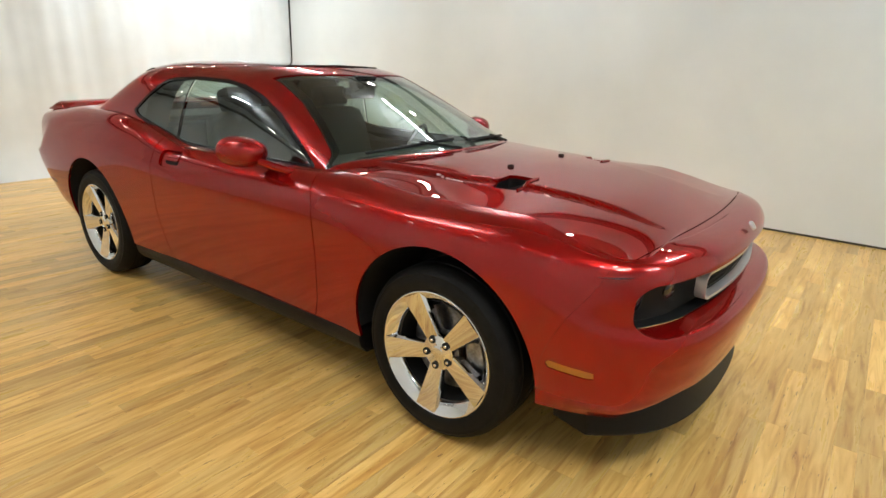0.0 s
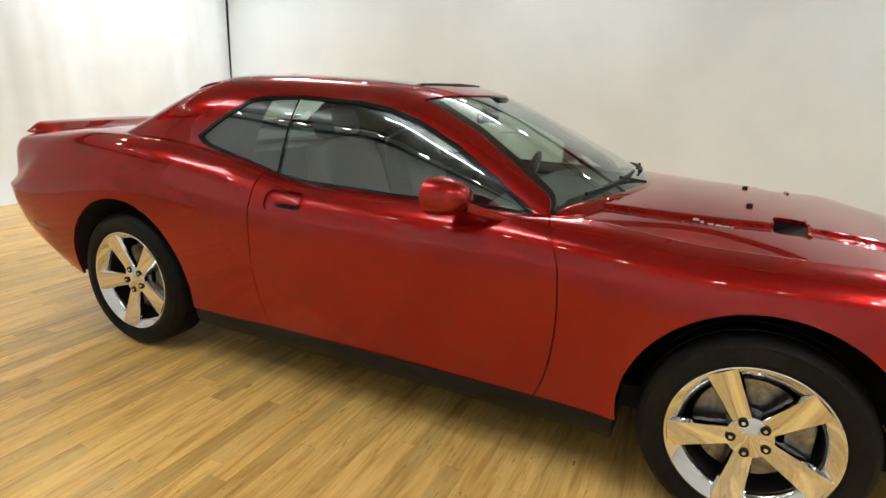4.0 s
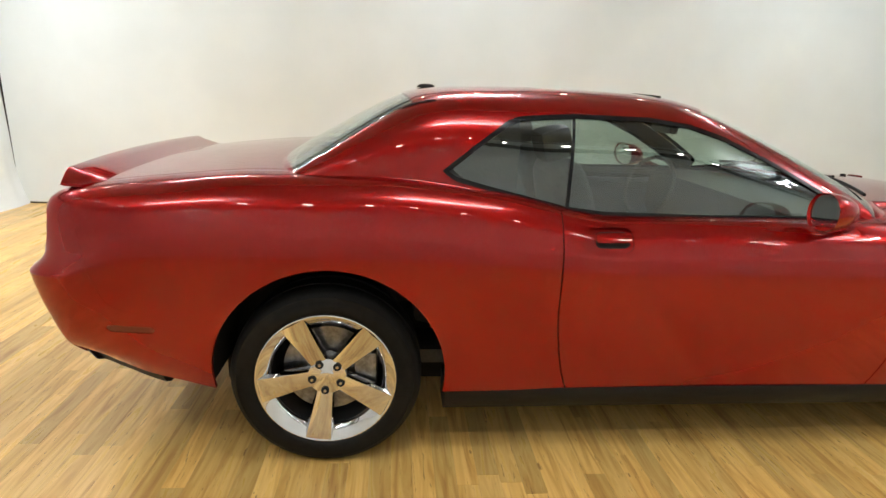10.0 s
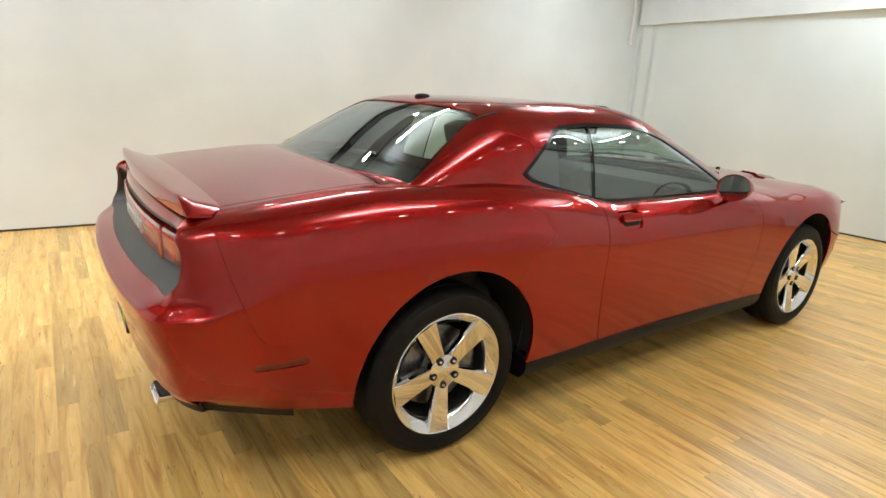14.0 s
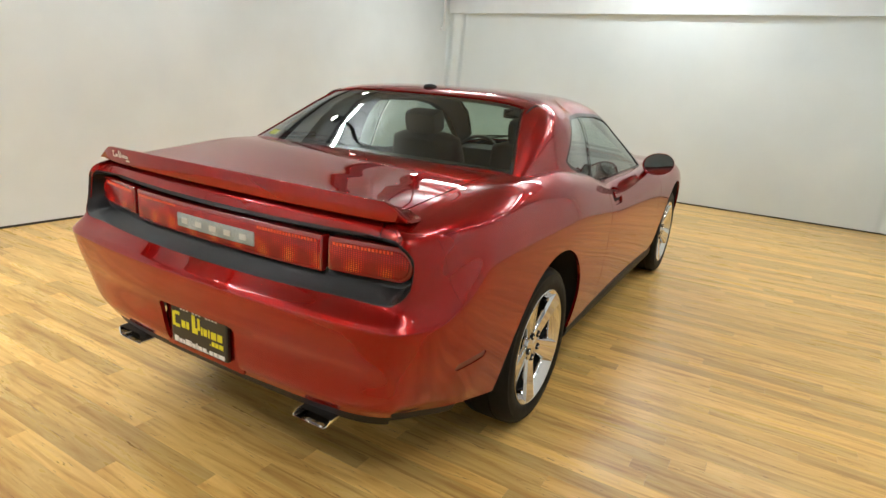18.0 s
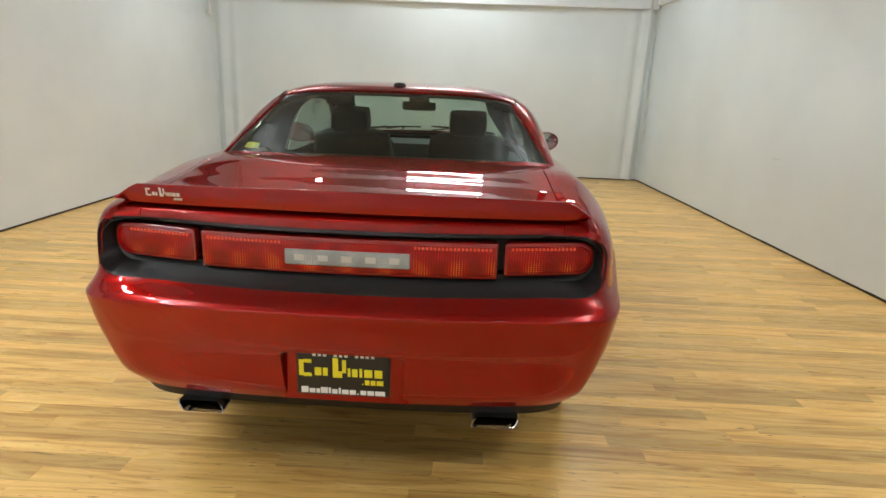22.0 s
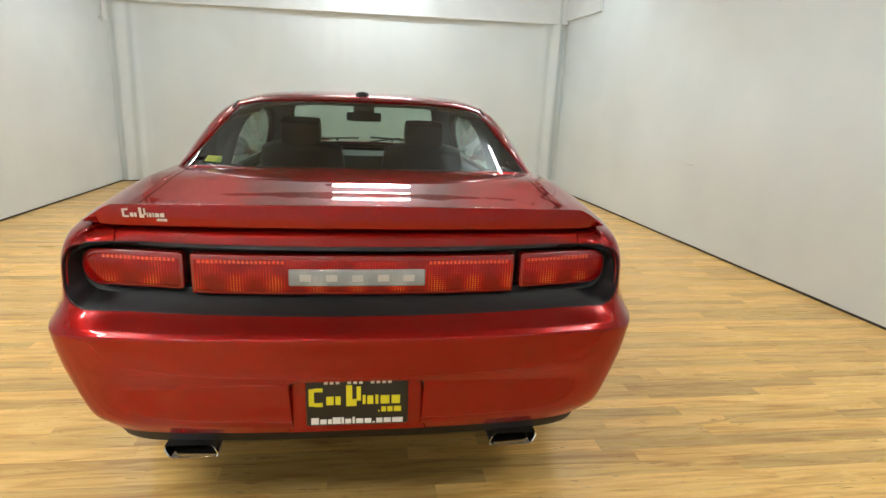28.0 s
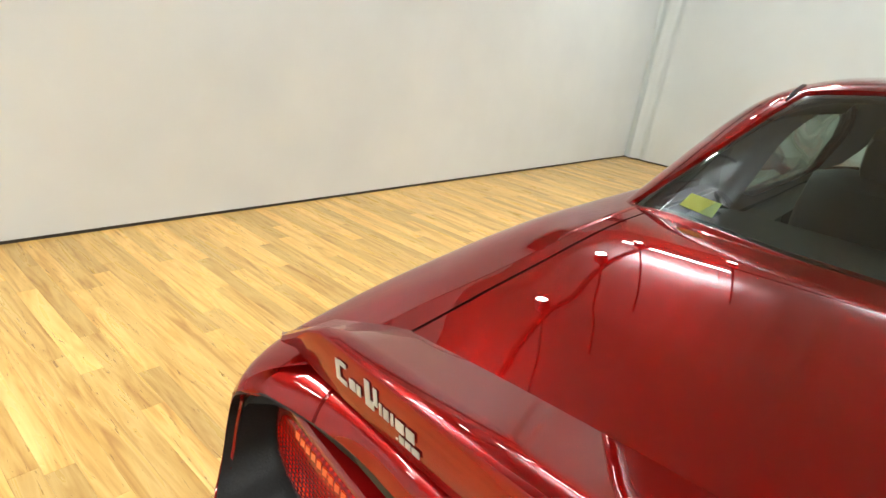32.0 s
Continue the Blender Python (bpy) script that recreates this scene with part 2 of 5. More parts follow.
def pane_material(name, tint, mirror=0.085):
    """Thin tinted glass: it lets the room through and mirrors it at its surface."""
    m = bpy.data.materials.new(name)
    m.use_nodes = True
    n, l = m.node_tree.nodes, m.node_tree.links
    n.remove(n["Principled BSDF"])
    clear, gloss, mix, face = n.new("ShaderNodeBsdfTransparent"), n.new("ShaderNodeBsdfGlossy"), n.new("ShaderNodeMixShader"), n.new("ShaderNodeLayerWeight")
    clear.inputs["Color"].default_value = (*tint, 1)
    gloss.inputs["Color"].default_value, gloss.inputs["Roughness"].default_value = (0.96, 1.0, 0.99, 1), 0.005
    face.inputs["Blend"].default_value = 0.5
    power, scale = n.new("ShaderNodeMath"), n.new("ShaderNodeMath")
    power.operation, scale.operation = "POWER", "MULTIPLY_ADD"
    power.inputs[1].default_value = 4.0
    scale.inputs[1].default_value, scale.inputs[2].default_value = 0.90, mirror
    l.new(face.outputs["Facing"], power.inputs[0])
    l.new(power.outputs[0], scale.inputs[0])
    l.new(scale.outputs[0], mix.inputs[0])
    l.new(clear.outputs[0], mix.inputs[1])
    l.new(gloss.outputs[0], mix.inputs[2])
    l.new(mix.outputs[0], n["Material Output"].inputs[0])
    return m


DARK_GLASS = pane_material("dark_tinted_glass", (0.42, 0.48, 0.46), 0.13)
GLASS = pane_material("tinted_glass", (0.70, 0.82, 0.76))
DOOR_GLASS = pane_material("door_glass", (0.54, 0.64, 0.60), 0.13)


def wood_material(name, island):
    """Honey-coloured laminate strip: long grain, darker streaks and small knots, each strip its own shade."""
    m = material(name, (0.5, 0.3, 0.12), 0.28)
    n, l, b = nodes(m)
    geo = n.new("ShaderNodeNewGeometry")
    info = n.new("ShaderNodeObjectInfo")
    rnd = geo.outputs["Random Per Island"] if island else info.outputs["Random"]
    pos = n.new("ShaderNodeMapping")
    pos.inputs["Scale"].default_value = (0.75, 9.0, 1.0)
    off = n.new("ShaderNodeVectorMath")
    off.operation = "MULTIPLY_ADD"
    off.inputs[1].default_value = (37.0, 53.0, 0.0)
    comb = n.new("ShaderNodeCombineXYZ")
    for k in range(3):
        l.new(rnd, comb.inputs[k])
    l.new(geo.outputs["Position"], pos.inputs["Vector"])
    l.new(comb.outputs[0], off.inputs[0])
    l.new(pos.outputs["Vector"], off.inputs[2])
    grain = n.new("ShaderNodeTexNoise")
    grain.inputs["Scale"].default_value, grain.inputs["Detail"].default_value, grain.inputs["Distortion"].default_value = 2.6, 7.0, 1.3
    l.new(off.outputs[0], grain.inputs["Vector"])
    ramp = n.new("ShaderNodeValToRGB")
    e = ramp.color_ramp.elements
    e[0].position, e[0].color = 0.24, (0.43, 0.195, 0.042, 1)
    e[1].position, e[1].color = 0.70, (0.83, 0.56, 0.20, 1)
    mid = e.new(0.43)
    mid.color = (0.63, 0.365, 0.098, 1)
    l.new(grain.outputs["Fac"], ramp.inputs["Fac"])
    shade = n.new("ShaderNodeMapRange")
    shade.inputs["To Min"].default_value, shade.inputs["To Max"].default_value = 0.70, 1.12
    l.new(rnd, shade.inputs["Value"])
    mul = n.new("ShaderNodeVectorMath")
    mul.operation = "SCALE"
    l.new(ramp.outputs["Color"], mul.inputs[0])
    l.new(shade.outputs["Result"], mul.inputs["Scale"])
    knot = n.new("ShaderNodeTexNoise")
    knot.inputs["Scale"].default_value, knot.inputs["Detail"].default_value, knot.inputs["Distortion"].default_value = 5.0, 5.0, 1.5
    kmap = n.new("ShaderNodeMapping")
    kmap.inputs["Scale"].default_value = (1.6, 17.0, 1.0)
    l.new(geo.outputs["Position"], kmap.inputs["Vector"])
    l.new(kmap.outputs["Vector"], knot.inputs["Vector"])
    kr = n.new("ShaderNodeMapRange")
    kr.inputs["From Min"].default_value, kr.inputs["From Max"].default_value = 0.655, 0.69
    l.new(knot.outputs["Fac"], kr.inputs["Value"])
    mix = n.new("ShaderNodeMix")
    mix.data_type = "RGBA"
    mix.inputs["B"].default_value = (0.17, 0.062, 0.014, 1)
    kf = n.new("ShaderNodeMath")
    kf.operation = "MULTIPLY"
    kf.inputs[1].default_value = 0.72
    l.new(kr.outputs["Result"], kf.inputs[0])
    l.new(kf.outputs[0], mix.inputs["Factor"])
    l.new(mul.outputs[0], mix.inputs["A"])
    l.new(mix.outputs["Result"], b.inputs["Base Color"])
    bp = n.new("ShaderNodeBump")
    bp.inputs["Strength"].default_value, bp.inputs["Distance"].default_value = 0.12, 0.002
    l.new(grain.outputs["Fac"], bp.inputs["Height"])
    l.new(bp.outputs["Normal"], b.inputs["Normal"])
    rr = n.new("ShaderNodeMapRange")
    rr.inputs["To Min"].default_value, rr.inputs["To Max"].default_value = 0.36, 0.22
    l.new(grain.outputs["Fac"], rr.inputs["Value"])
    l.new(rr.outputs["Result"], b.inputs["Roughness"])
    return m


STRIP = wood_material("laminate_strip", False)
STRIPS = wood_material("laminate_strips", True)
CLOTH = add_noise(material("white_cloth", (0.8, 0.79, 0.78), 0.85), 2.2, (0.74, 0.78, 0.80), (0.81, 0.85, 0.87), bump=0.08)
WALL_GREY = add_noise(material("pale_wall", (0.75, 0.75, 0.73), 0.7), 0.9, (0.66, 0.71, 0.715), (0.73, 0.78, 0.785), bump=0.04)
DARK_TRACK = material("dark_track", (0.03, 0.03, 0.03), 0.5, 0.3)
CEILING_CLOTH = add_noise(material("ceiling_cloth", (0.2, 0.2, 0.2), 0.9), 1.5, (0.27, 0.28, 0.28), (0.36, 0.37, 0.37), bump=0.1)
SKIRT = material("dark_base", (0.03, 0.025, 0.02), 0.6)
PIPE_WHITE = material("white_pipe", (0.75, 0.75, 0.74), 0.35)
TUBE_GLOW = emitter("tube_glow", (0.96, 1.0, 0.98), 4.0)
SPOT_GLOW = emitter("spot_glow", (1.0, 0.93, 0.82), 60.0)

# ---- the room ----
HEIGHT = 4.0
REAR_LEFT, FRONT_LEFT, FRONT_RIGHT, REAR_RIGHT = (-4.06, -4.12), (-3.77, 6.86), (3.21, 6.88), (3.92, -4.12)


def drape(name, a, b, low, high, mat, label, fold=0.0, pitch=0.5, seed=1, steps=90, rows=24, puddle=0.0, category="wall", lean=0.0, ends=0.0):
    """A wall or hung cloth from a to b with its face to the room, its back 12 cm behind, and soft folds that fade upwards or wander."""
    a, b = Vector((*a, 0)), Vector((*b, 0))
    along = b - a
    out = Vector((along.y, -along.x, 0)).normalized()
    bm = bmesh.new()
    grid = []
    for i in range(steps + 1):
        u = i / steps
        line = []
        for j in range(rows + 1):
            v = j / rows
            d = u * along.length
            wave = noise.noise(Vector((d / pitch + 0.25 * v, v * 0.8, seed))) + 0.45 * noise.noise(Vector((d / (pitch * 0.35) - 0.5 * v, v * 1.3, seed + 9)))
            off = fold * wave * (0.6 + 0.4 * math.sin(3 * v + seed)) - puddle * max(0, 1 - v * 8) ** 2 + lean * (1 - v) - ends * (max(0.0, 1 - d / 0.5) + max(0.0, 1 - (along.length - d) / 0.5)) * (0.5 + noise.noise(Vector((d / 0.11 + 0.4 * v, v * 0.7, seed + 4))))
            line.append(bm.verts.new(a + along * u + out * off + Vector((0, 0, low + (high - low) * v))))
        grid.append(line)
    for i in range(steps):
        for j in range(rows):
            bm.faces.new((grid[i][j], grid[i + 1][j], grid[i + 1][j + 1], grid[i][j + 1]))
    edge = [e for e in bm.edges if e.is_boundary]
    ext = bmesh.ops.extrude_edge_only(bm, edges=edge)
    for w in (g for g in ext["geom"] if isinstance(g, bmesh.types.BMVert)):
        w.co += out * 0.12
    bmesh.ops.recalc_face_normals(bm, faces=bm.faces)
    ob = solid(name, bm, mat, label, category, kind="structure")
    return ob


# each wall runs so that its outside lies to the right of the way from a to b
drape("wall_left", FRONT_LEFT, REAR_LEFT, 0.02, HEIGHT, WALL, "plain white fabric-covered wall with faint ripples", 0.006, 1.2, 3, 80, 16)
drape("wall_front", FRONT_RIGHT, FRONT_LEFT, 0.02, HEIGHT, WALL_GREY, "pale grey-white fabric wall ahead of the car", 0.016, 0.55, 5, 260, 16, ends=0.11)
drape("wall_right", REAR_RIGHT, FRONT_RIGHT, 0.02, HEIGHT, WALL_GREY, "pale grey-white wall with a small scuff", 0.004, 1.4, 7, 80, 16)
drape("wall_rear", REAR_LEFT, REAR_RIGHT, 0.0, HEIGHT, CLOTH, "white cloth hung in loose folds behind the car", 0.13, 0.42, 11, 240, 26, 0.10)


def strip_along(name, a, b, low, high, thick, mat, label):
    a, b = Vector((*a, 0)), Vector((*b, 0))
    along = (b - a).normalized()
    into = Vector((-along.y, along.x, 0))
    bm = bmesh.new()
    v = [bm.verts.new(p + Vector((0, 0, z))) for z in (low, high) for p in (a, b, b + into * thick, a + into * thick)]
    for f in ((0, 1, 5, 4), (1, 2, 6, 5), (2, 3, 7, 6), (3, 0, 4, 7), (4, 5, 6, 7), (3, 2, 1, 0)):
        bm.faces.new([v[i] for i in f])
    bmesh.ops.recalc_face_normals(bm, faces=bm.faces)
    return solid(name, bm, mat, label, name, kind="structure", smooth=False)


# dark strips stand in for the shadowed gap under the walls
strip_along("baseboard", FRONT_LEFT, REAR_LEFT, 0.0, 0.018, -0.02, SKIRT, "thin dark strip at the foot of the white wall")
strip_along("baseboard", FRONT_RIGHT, FRONT_LEFT, 0.0, 0.018, -0.02, SKIRT, "thin dark strip at the foot of the front wall")
strip_along("baseboard", REAR_RIGHT, FRONT_RIGHT, 0.0, 0.022, -0.02, SKIRT, "thin dark strip at the foot of the pale wall")



def pleated_ceiling():
    """Grey cloth stretched under the roof in uneven pleats, closed above."""
    bm = bmesh.new()
    grid = []
    for i in range(181):
        x = -4.4 + 8.7 * i / 180
        line = []
        for j in range(41):
            y = -4.5 + 11.8 * j / 40
            wave = noise.noise(Vector((x / 0.16, y * 0.35, 3.0))) + 0.6 * noise.noise(Vector((x / 0.5, y * 0.5, 8.0)))
            line.append(bm.verts.new((x, y, HEIGHT - 0.06 + 0.045 * wave)))
        grid.append(line)
    for i in range(180):
        for j in range(40):
            bm.faces.new((grid[i][j], grid[i][j + 1], grid[i + 1][j + 1], grid[i + 1][j]))
    edge = [e for e in bm.edges if e.is_boundary]
    ext = bmesh.ops.extrude_edge_only(bm, edges=edge)
    for w in (g for g in ext["geom"] if isinstance(g, bmesh.types.BMVert)):
        w.co.z = HEIGHT + 0.2
    bm.faces.new([w for w in sorted((g for g in ext["geom"] if isinstance(g, bmesh.types.BMVert)), key=lambda w: math.atan2(w.co.y - 1.4, w.co.x))])
    return bm


solid("ceiling", pleated_ceiling(), CEILING_CLOTH, "grey cloth ceiling hung in pleats above the lamps", "ceiling", kind="structure")
solid("subfloor", box((-4.2, -4.3, -0.08), (4.06, 7.05, -0.006)), SKIRT, "dark base under the laminate strips", "floor", kind="structure", smooth=False)

# unseen dark bands, added so that paint and glass mirror a dark line
for a, b in ((FRONT_LEFT, REAR_LEFT), (REAR_RIGHT, FRONT_RIGHT), (REAR_LEFT, REAR_RIGHT)):
    strip_along("trim", a, b, 3.20, 3.36, 0.10, DARK_TRACK, "unseen dark band high on the wall, added for its reflection in the car")

# cloth band along the top of the front wall, and its return along the right wall
drape("cloth_band", (3.20, 6.80), (-3.72, 6.78), 2.645, HEIGHT, CLOTH, "white cloth valance along the top of the front wall", 0.02, 0.5, 21, 80, 8, category="valance")
drape("cloth_band", (3.25, 5.6), (3.17, 6.80), 2.70, HEIGHT, CLOTH, "short white cloth return beside the valance", 0.015, 0.4, 23, 30, 8, category="valance")

pipe = thing("pipe", "white vertical pipe ending in a small bracket by the corner", "pipe")
part("tube", lathe([(2.36, 0.0), (2.36, 0.022), (HEIGHT, 0.022)], 16, "z", Matrix.Translation((-3.71, 6.60, 0))), PIPE_WHITE, pipe)
part("cap", lathe([(2.335, 0.0), (2.335, 0.024), (2.345, 0.03), (2.375, 0.03), (2.38, 0.022)], 16, "z", Matrix.Translation((-3.71, 6.60, 0))), PIPE_WHITE, pipe)
part("bracket", box((-3.80, 6.585, 2.36), (-3.71, 6.615, 2.39), 0.005), PIPE_WHITE, pipe)


def spread(bm, at, turn):
    bmesh.ops.transform(bm, matrix=Matrix.Translation(at) @ Matrix.Rotation(radians(turn), 4, "Z"), verts=bm.verts)
    return bm


outlet = bmesh.new()
add_box(outlet, (-0.006, -0.02, -0.012), (0.002, 0.02, 0.012), 0.002)
solid("wall_hook", spread(outlet, (-4.0, -1.98, 0.58), 0), SKIRT, "small dark hook on the white wall", "hook")
scuff = bmesh.new()
add_box(scuff, (-0.004, -0.07, -0.004), (0.002, 0.07, 0.003), 0.001)
solid("wall_clip", spread(scuff, (3.44, 3.1, 0.855), 3), SATIN_SILVER, "thin grey clip lying flat on the pale wall", "clip")

# ---- lamps ----
def tube_lamp(x, y, z, turn, up, down):
    """A bare fluorescent batten hung under the ceiling: the cloth above it glows, and it lights the room below."""
    lamp = thing("ceiling_light", "long bare fluorescent lamp hung under the ceiling cloth, switched on", "ceiling light", "fluorescent lamps", at=(x, y, z))
    lamp.rotation_euler = (0, 0, radians(turn))
    part("housing", box((-0.65, -0.035, 0.03), (0.65, 0.035, 0.06), 0.008), PIPE_WHITE, lamp)
    part("tube", box((-0.63, -0.03, 0.0), (0.63, 0.03, 0.03), 0.012), TUBE_GLOW, lamp)
    for dx in (-0.5, 0.5):
        part("rod", box((dx - 0.006, -0.006, 0.06), (dx + 0.006, 0.006, HEIGHT - z)), DARK_TRACK, lamp)
    for energy, dz, flip in ((down, -0.005, 0), (up, 0.07, 180)):
        la = bpy.data.lights.new("tube_light", "AREA")
        la.energy, la.shape, la.size, la.size_y, la.color = energy, "RECTANGLE", 1.25, 0.06, (0.92, 0.98, 1.0)
        ob = new("tube_light", la)
        ob.location = (x, y, z + dz)
        ob.rotation_euler = (radians(flip), 0, radians(turn))


# placed from wall glow and reflections; the unseen y -2.0 pair is added fill
for x, y, z, turn, up, down in ((0.1, 5.9, 3.6, 0, 80, 34), (-2.3, 4.7, 3.6, 0, 70, 24), (2.1, 4.7, 3.6, 0, 66, 22), (-2.6, 1.0, 3.6, 90, 85, 26), (-2.7, -2.0, 3.6, 90, 66, 24), (1.8, 1.0, 3.6, 90, 62, 16), (2.6, -2.0, 3.6, 90, 60, 16)):
    tube_lamp(x, y, z, turn, up, down)


def spot_lamp(x, y, z=3.25, energy=66, wide=94):
    lamp = thing("spot_lamp", "small round spot lamp on a dark ceiling track, switched on", "spot lamp", "track spot lamps", at=(x, y, z))
    part("can", lathe([(0.0, 0.052), (0.0, 0.058), (0.10, 0.058), (0.12, 0.03), (0.14, 0.012), (HEIGHT - z, 0.012)], 20, "z"), DARK_TRACK, lamp)
    part("bulb", lathe([(0.012, 0.0), (0.010, 0.03), (0.004, 0.05)], 16, "z"), SPOT_GLOW, lamp)
    la = bpy.data.lights.new("spot_light", "SPOT")
    la.energy, la.spot_size, la.spot_blend, la.shadow_soft_size, la.color = energy, radians(wide), 0.9, 0.05, (0.94, 0.98, 1.0)
    ob = new("spot_light", la)
    ob.location = (x, y, z - 0.005)


for k in range(9):
    spot_lamp(2.75, -1.05 + 0.56 * k, 2.95, 22)
for k in range(7):
    spot_lamp(-2.25, -1.6 + 0.86 * k, 2.95, 42)
for k in range(8):
    spot_lamp(-2.55 + 0.72 * k, -2.75, 3.05, 20)
for x in (-1.5, 1.45, 2.1):
    spot_lamp(x, 4.05, 2.95, 34)
# three unseen wide spots, added to brighten the rear cloth; no track carries them
for x in (-3.1, -2.0, -0.9):
    spot_lamp(x, -3.35, 3.5, 120, 125)
for y0, y1, x in ((-2.66, 5.5, 2.75), (-2.66, 4.3, -2.25)):
    solid("lamp_track", box((x - 0.02, y0, 3.12), (x + 0.02, y1, 3.15), 0.004), DARK_TRACK, "dark metal track that carries the spot lamps", "lamp track")
solid("lamp_track", box((-2.9, -2.77, 3.22), (2.72, -2.73, 3.25), 0.004), DARK_TRACK, "dark metal track across the rear that carries spot lamps", "lamp track")
solid("lamp_track", box((-2.22, 4.03, 3.12), (2.72, 4.07, 3.15), 0.004), DARK_TRACK, "dark metal track across the front that carries spot lamps", "lamp track")

# ---- the car: its skin ----
car = thing("car", "dark red metallic two-door muscle coupe on chrome five-spoke wheels", "car")

OUTLINE = [(0.0, 3.91), (0.35, 3.895), (0.58, 3.85), (0.74, 3.77), (0.84, 3.65), (0.91, 3.42), (0.948, 2.95), (0.942, 2.3), (0.938, 1.6),
           (0.944, 0.9), (0.958, 0.2), (0.956, -0.25), (0.945, -0.6), (0.930, -0.82), (0.902, -0.965), (0.835, -1.06), (0.62, -1.105), (0.3, -1.13), (0.0, -1.135)]


def outline_curve(count):
    """Evenly spaced points along the half plan of the body, nose to tail, and how far along they lie."""
    pts = [Vector(p) for p in OUTLINE]
    full = [Vector((-pts[1].x, pts[1].y))] + pts + [Vector((-pts[-2].x, pts[-2].y))]
    fine = []
    for i in range(1, len(full) - 2):
        p0, p1, p2, p3 = full[i - 1:i + 3]
        n = (p2 - p1).length
        ta, tb = (p2 - p0).normalized() * n, (p3 - p1).normalized() * n
        for k in range(40):
            u = k / 40
            fine.append((2 * u**3 - 3 * u**2 + 1) * p1 + (u**3 - 2 * u**2 + u) * ta + (3 * u**2 - 2 * u**3) * p2 + (u**3 - u**2) * tb)
    fine.append(pts[-1].copy())
    length = [0.0]
    for a, b in zip(fine, fine[1:]):
        length.append(length[-1] + (b - a).length)
    s = np.linspace(0, length[-1], count)
    return np.interp(s, length, [p.x for p in fine]), np.interp(s, length, [p.y for p in fine]), s / length[-1]


# sections of the body, bottom to top: (inset from the plan outline, height)
NOSE = [(0.11, 0.335), (0.045, 0.385), (0.017, 0.475), (0.0, 0.575), (0.010, 0.625), (0.045, 0.66), (0.055, 0.775), (0.06, 0.832), (0.082, 0.874), (0.125, 0.896), (0.175, 0.908)]
CORNER = [(0.09, 0.29), (0.04, 0.35), (0.015, 0.47), (0.0, 0.58), (0.004, 0.63), (0.014, 0.67), (0.018, 0.76), (0.024, 0.81), (0.034, 0.845), (0.052, 0.869), (0.08, 0.884)]
FENDER = [(0.05, 0.30), (0.035, 0.38), (0.012, 0.52), (0.002, 0.64), (0.0, 0.745), (0.003, 0.80), (0.014, 0.85), (0.036, 0.895), (0.075, 0.93), (0.125, 0.952), (0.18, 0.965)]
COWL = [(0.054, 0.305), (0.039, 0.38), (0.018, 0.52), (0.006, 0.65), (0.0, 0.79), (0.003, 0.845), (0.018, 0.89), (0.040, 0.93), (0.077, 0.96), (0.125, 0.985), (0.19, 1.0)]
DOOR = [(0.054, 0.305), (0.039, 0.38), (0.018, 0.52), (0.006, 0.65), (0.0, 0.795), (0.003, 0.85), (0.019, 0.895), (0.040, 0.935), (0.070, 0.966), (0.102, 0.988), (0.15, 0.995)]
KICK = [(0.054, 0.305), (0.039, 0.38), (0.018, 0.52), (0.006, 0.66), (0.0, 0.835), (0.003, 0.892), (0.022, 0.952), (0.048, 1.01), (0.086, 1.055), (0.127, 1.078), (0.17, 1.085)]
HIP = [(0.054, 0.305), (0.039, 0.38), (0.016, 0.52), (0.004, 0.67), (0.0, 0.86), (0.003, 0.925), (0.028, 1.0), (0.058, 1.06), (0.10, 1.10), (0.152, 1.125), (0.23, 1.135)]
QUARTER = [(0.085, 0.36), (0.05, 0.43), (0.022, 0.54), (0.005, 0.68), (0.0, 0.84), (0.003, 0.91), (0.022, 0.975), (0.046, 1.03), (0.085, 1.07), (0.15, 1.095), (0.215, 1.105)]
REAR_CORNER = [(0.16, 0.41), (0.09, 0.47), (0.042, 0.58), (0.012, 0.69), (0.0, 0.77), (0.010, 0.787), (0.040, 0.845), (0.050, 0.965), (0.080, 1.035), (0.13, 1.06), (0.18, 1.07)]
TAIL = [(0.085, 0.43), (0.06, 0.48), (0.042, 0.60), (0.022, 0.66), (0.0, 0.770), (0.010, 0.786), (0.085, 0.830), (0.135, 0.885), (0.15, 1.0), (0.158, 1.04), (0.185, 1.058)]


def place_of(x, y):
    """Where along the half outline, 0 to 1, the plan comes nearest a point."""
    px, py, s = outline_curve(400)
    return float(s[np.argmin((px - x) ** 2 + (py - y) ** 2)])


STATIONS = [(0.0, NOSE), (place_of(0.58, 3.85), NOSE), (place_of(0.83, 3.66), CORNER), (place_of(0.93, 3.2), FENDER), (place_of(0.945, 2.75), FENDER), (place_of(0.94, 2.25), COWL), (place_of(0.94, 2.0), DOOR), (place_of(0.94, 1.1), DOOR),
            (place_of(0.95, 0.62), KICK), (place_of(0.957, 0.2), HIP), (place_of(0.955, -0.25), HIP), (place_of(0.943, -0.62), QUARTER), (place_of(0.90, -0.965), REAR_CORNER), (place_of(0.62, -1.105), TAIL), (1.0, TAIL)]


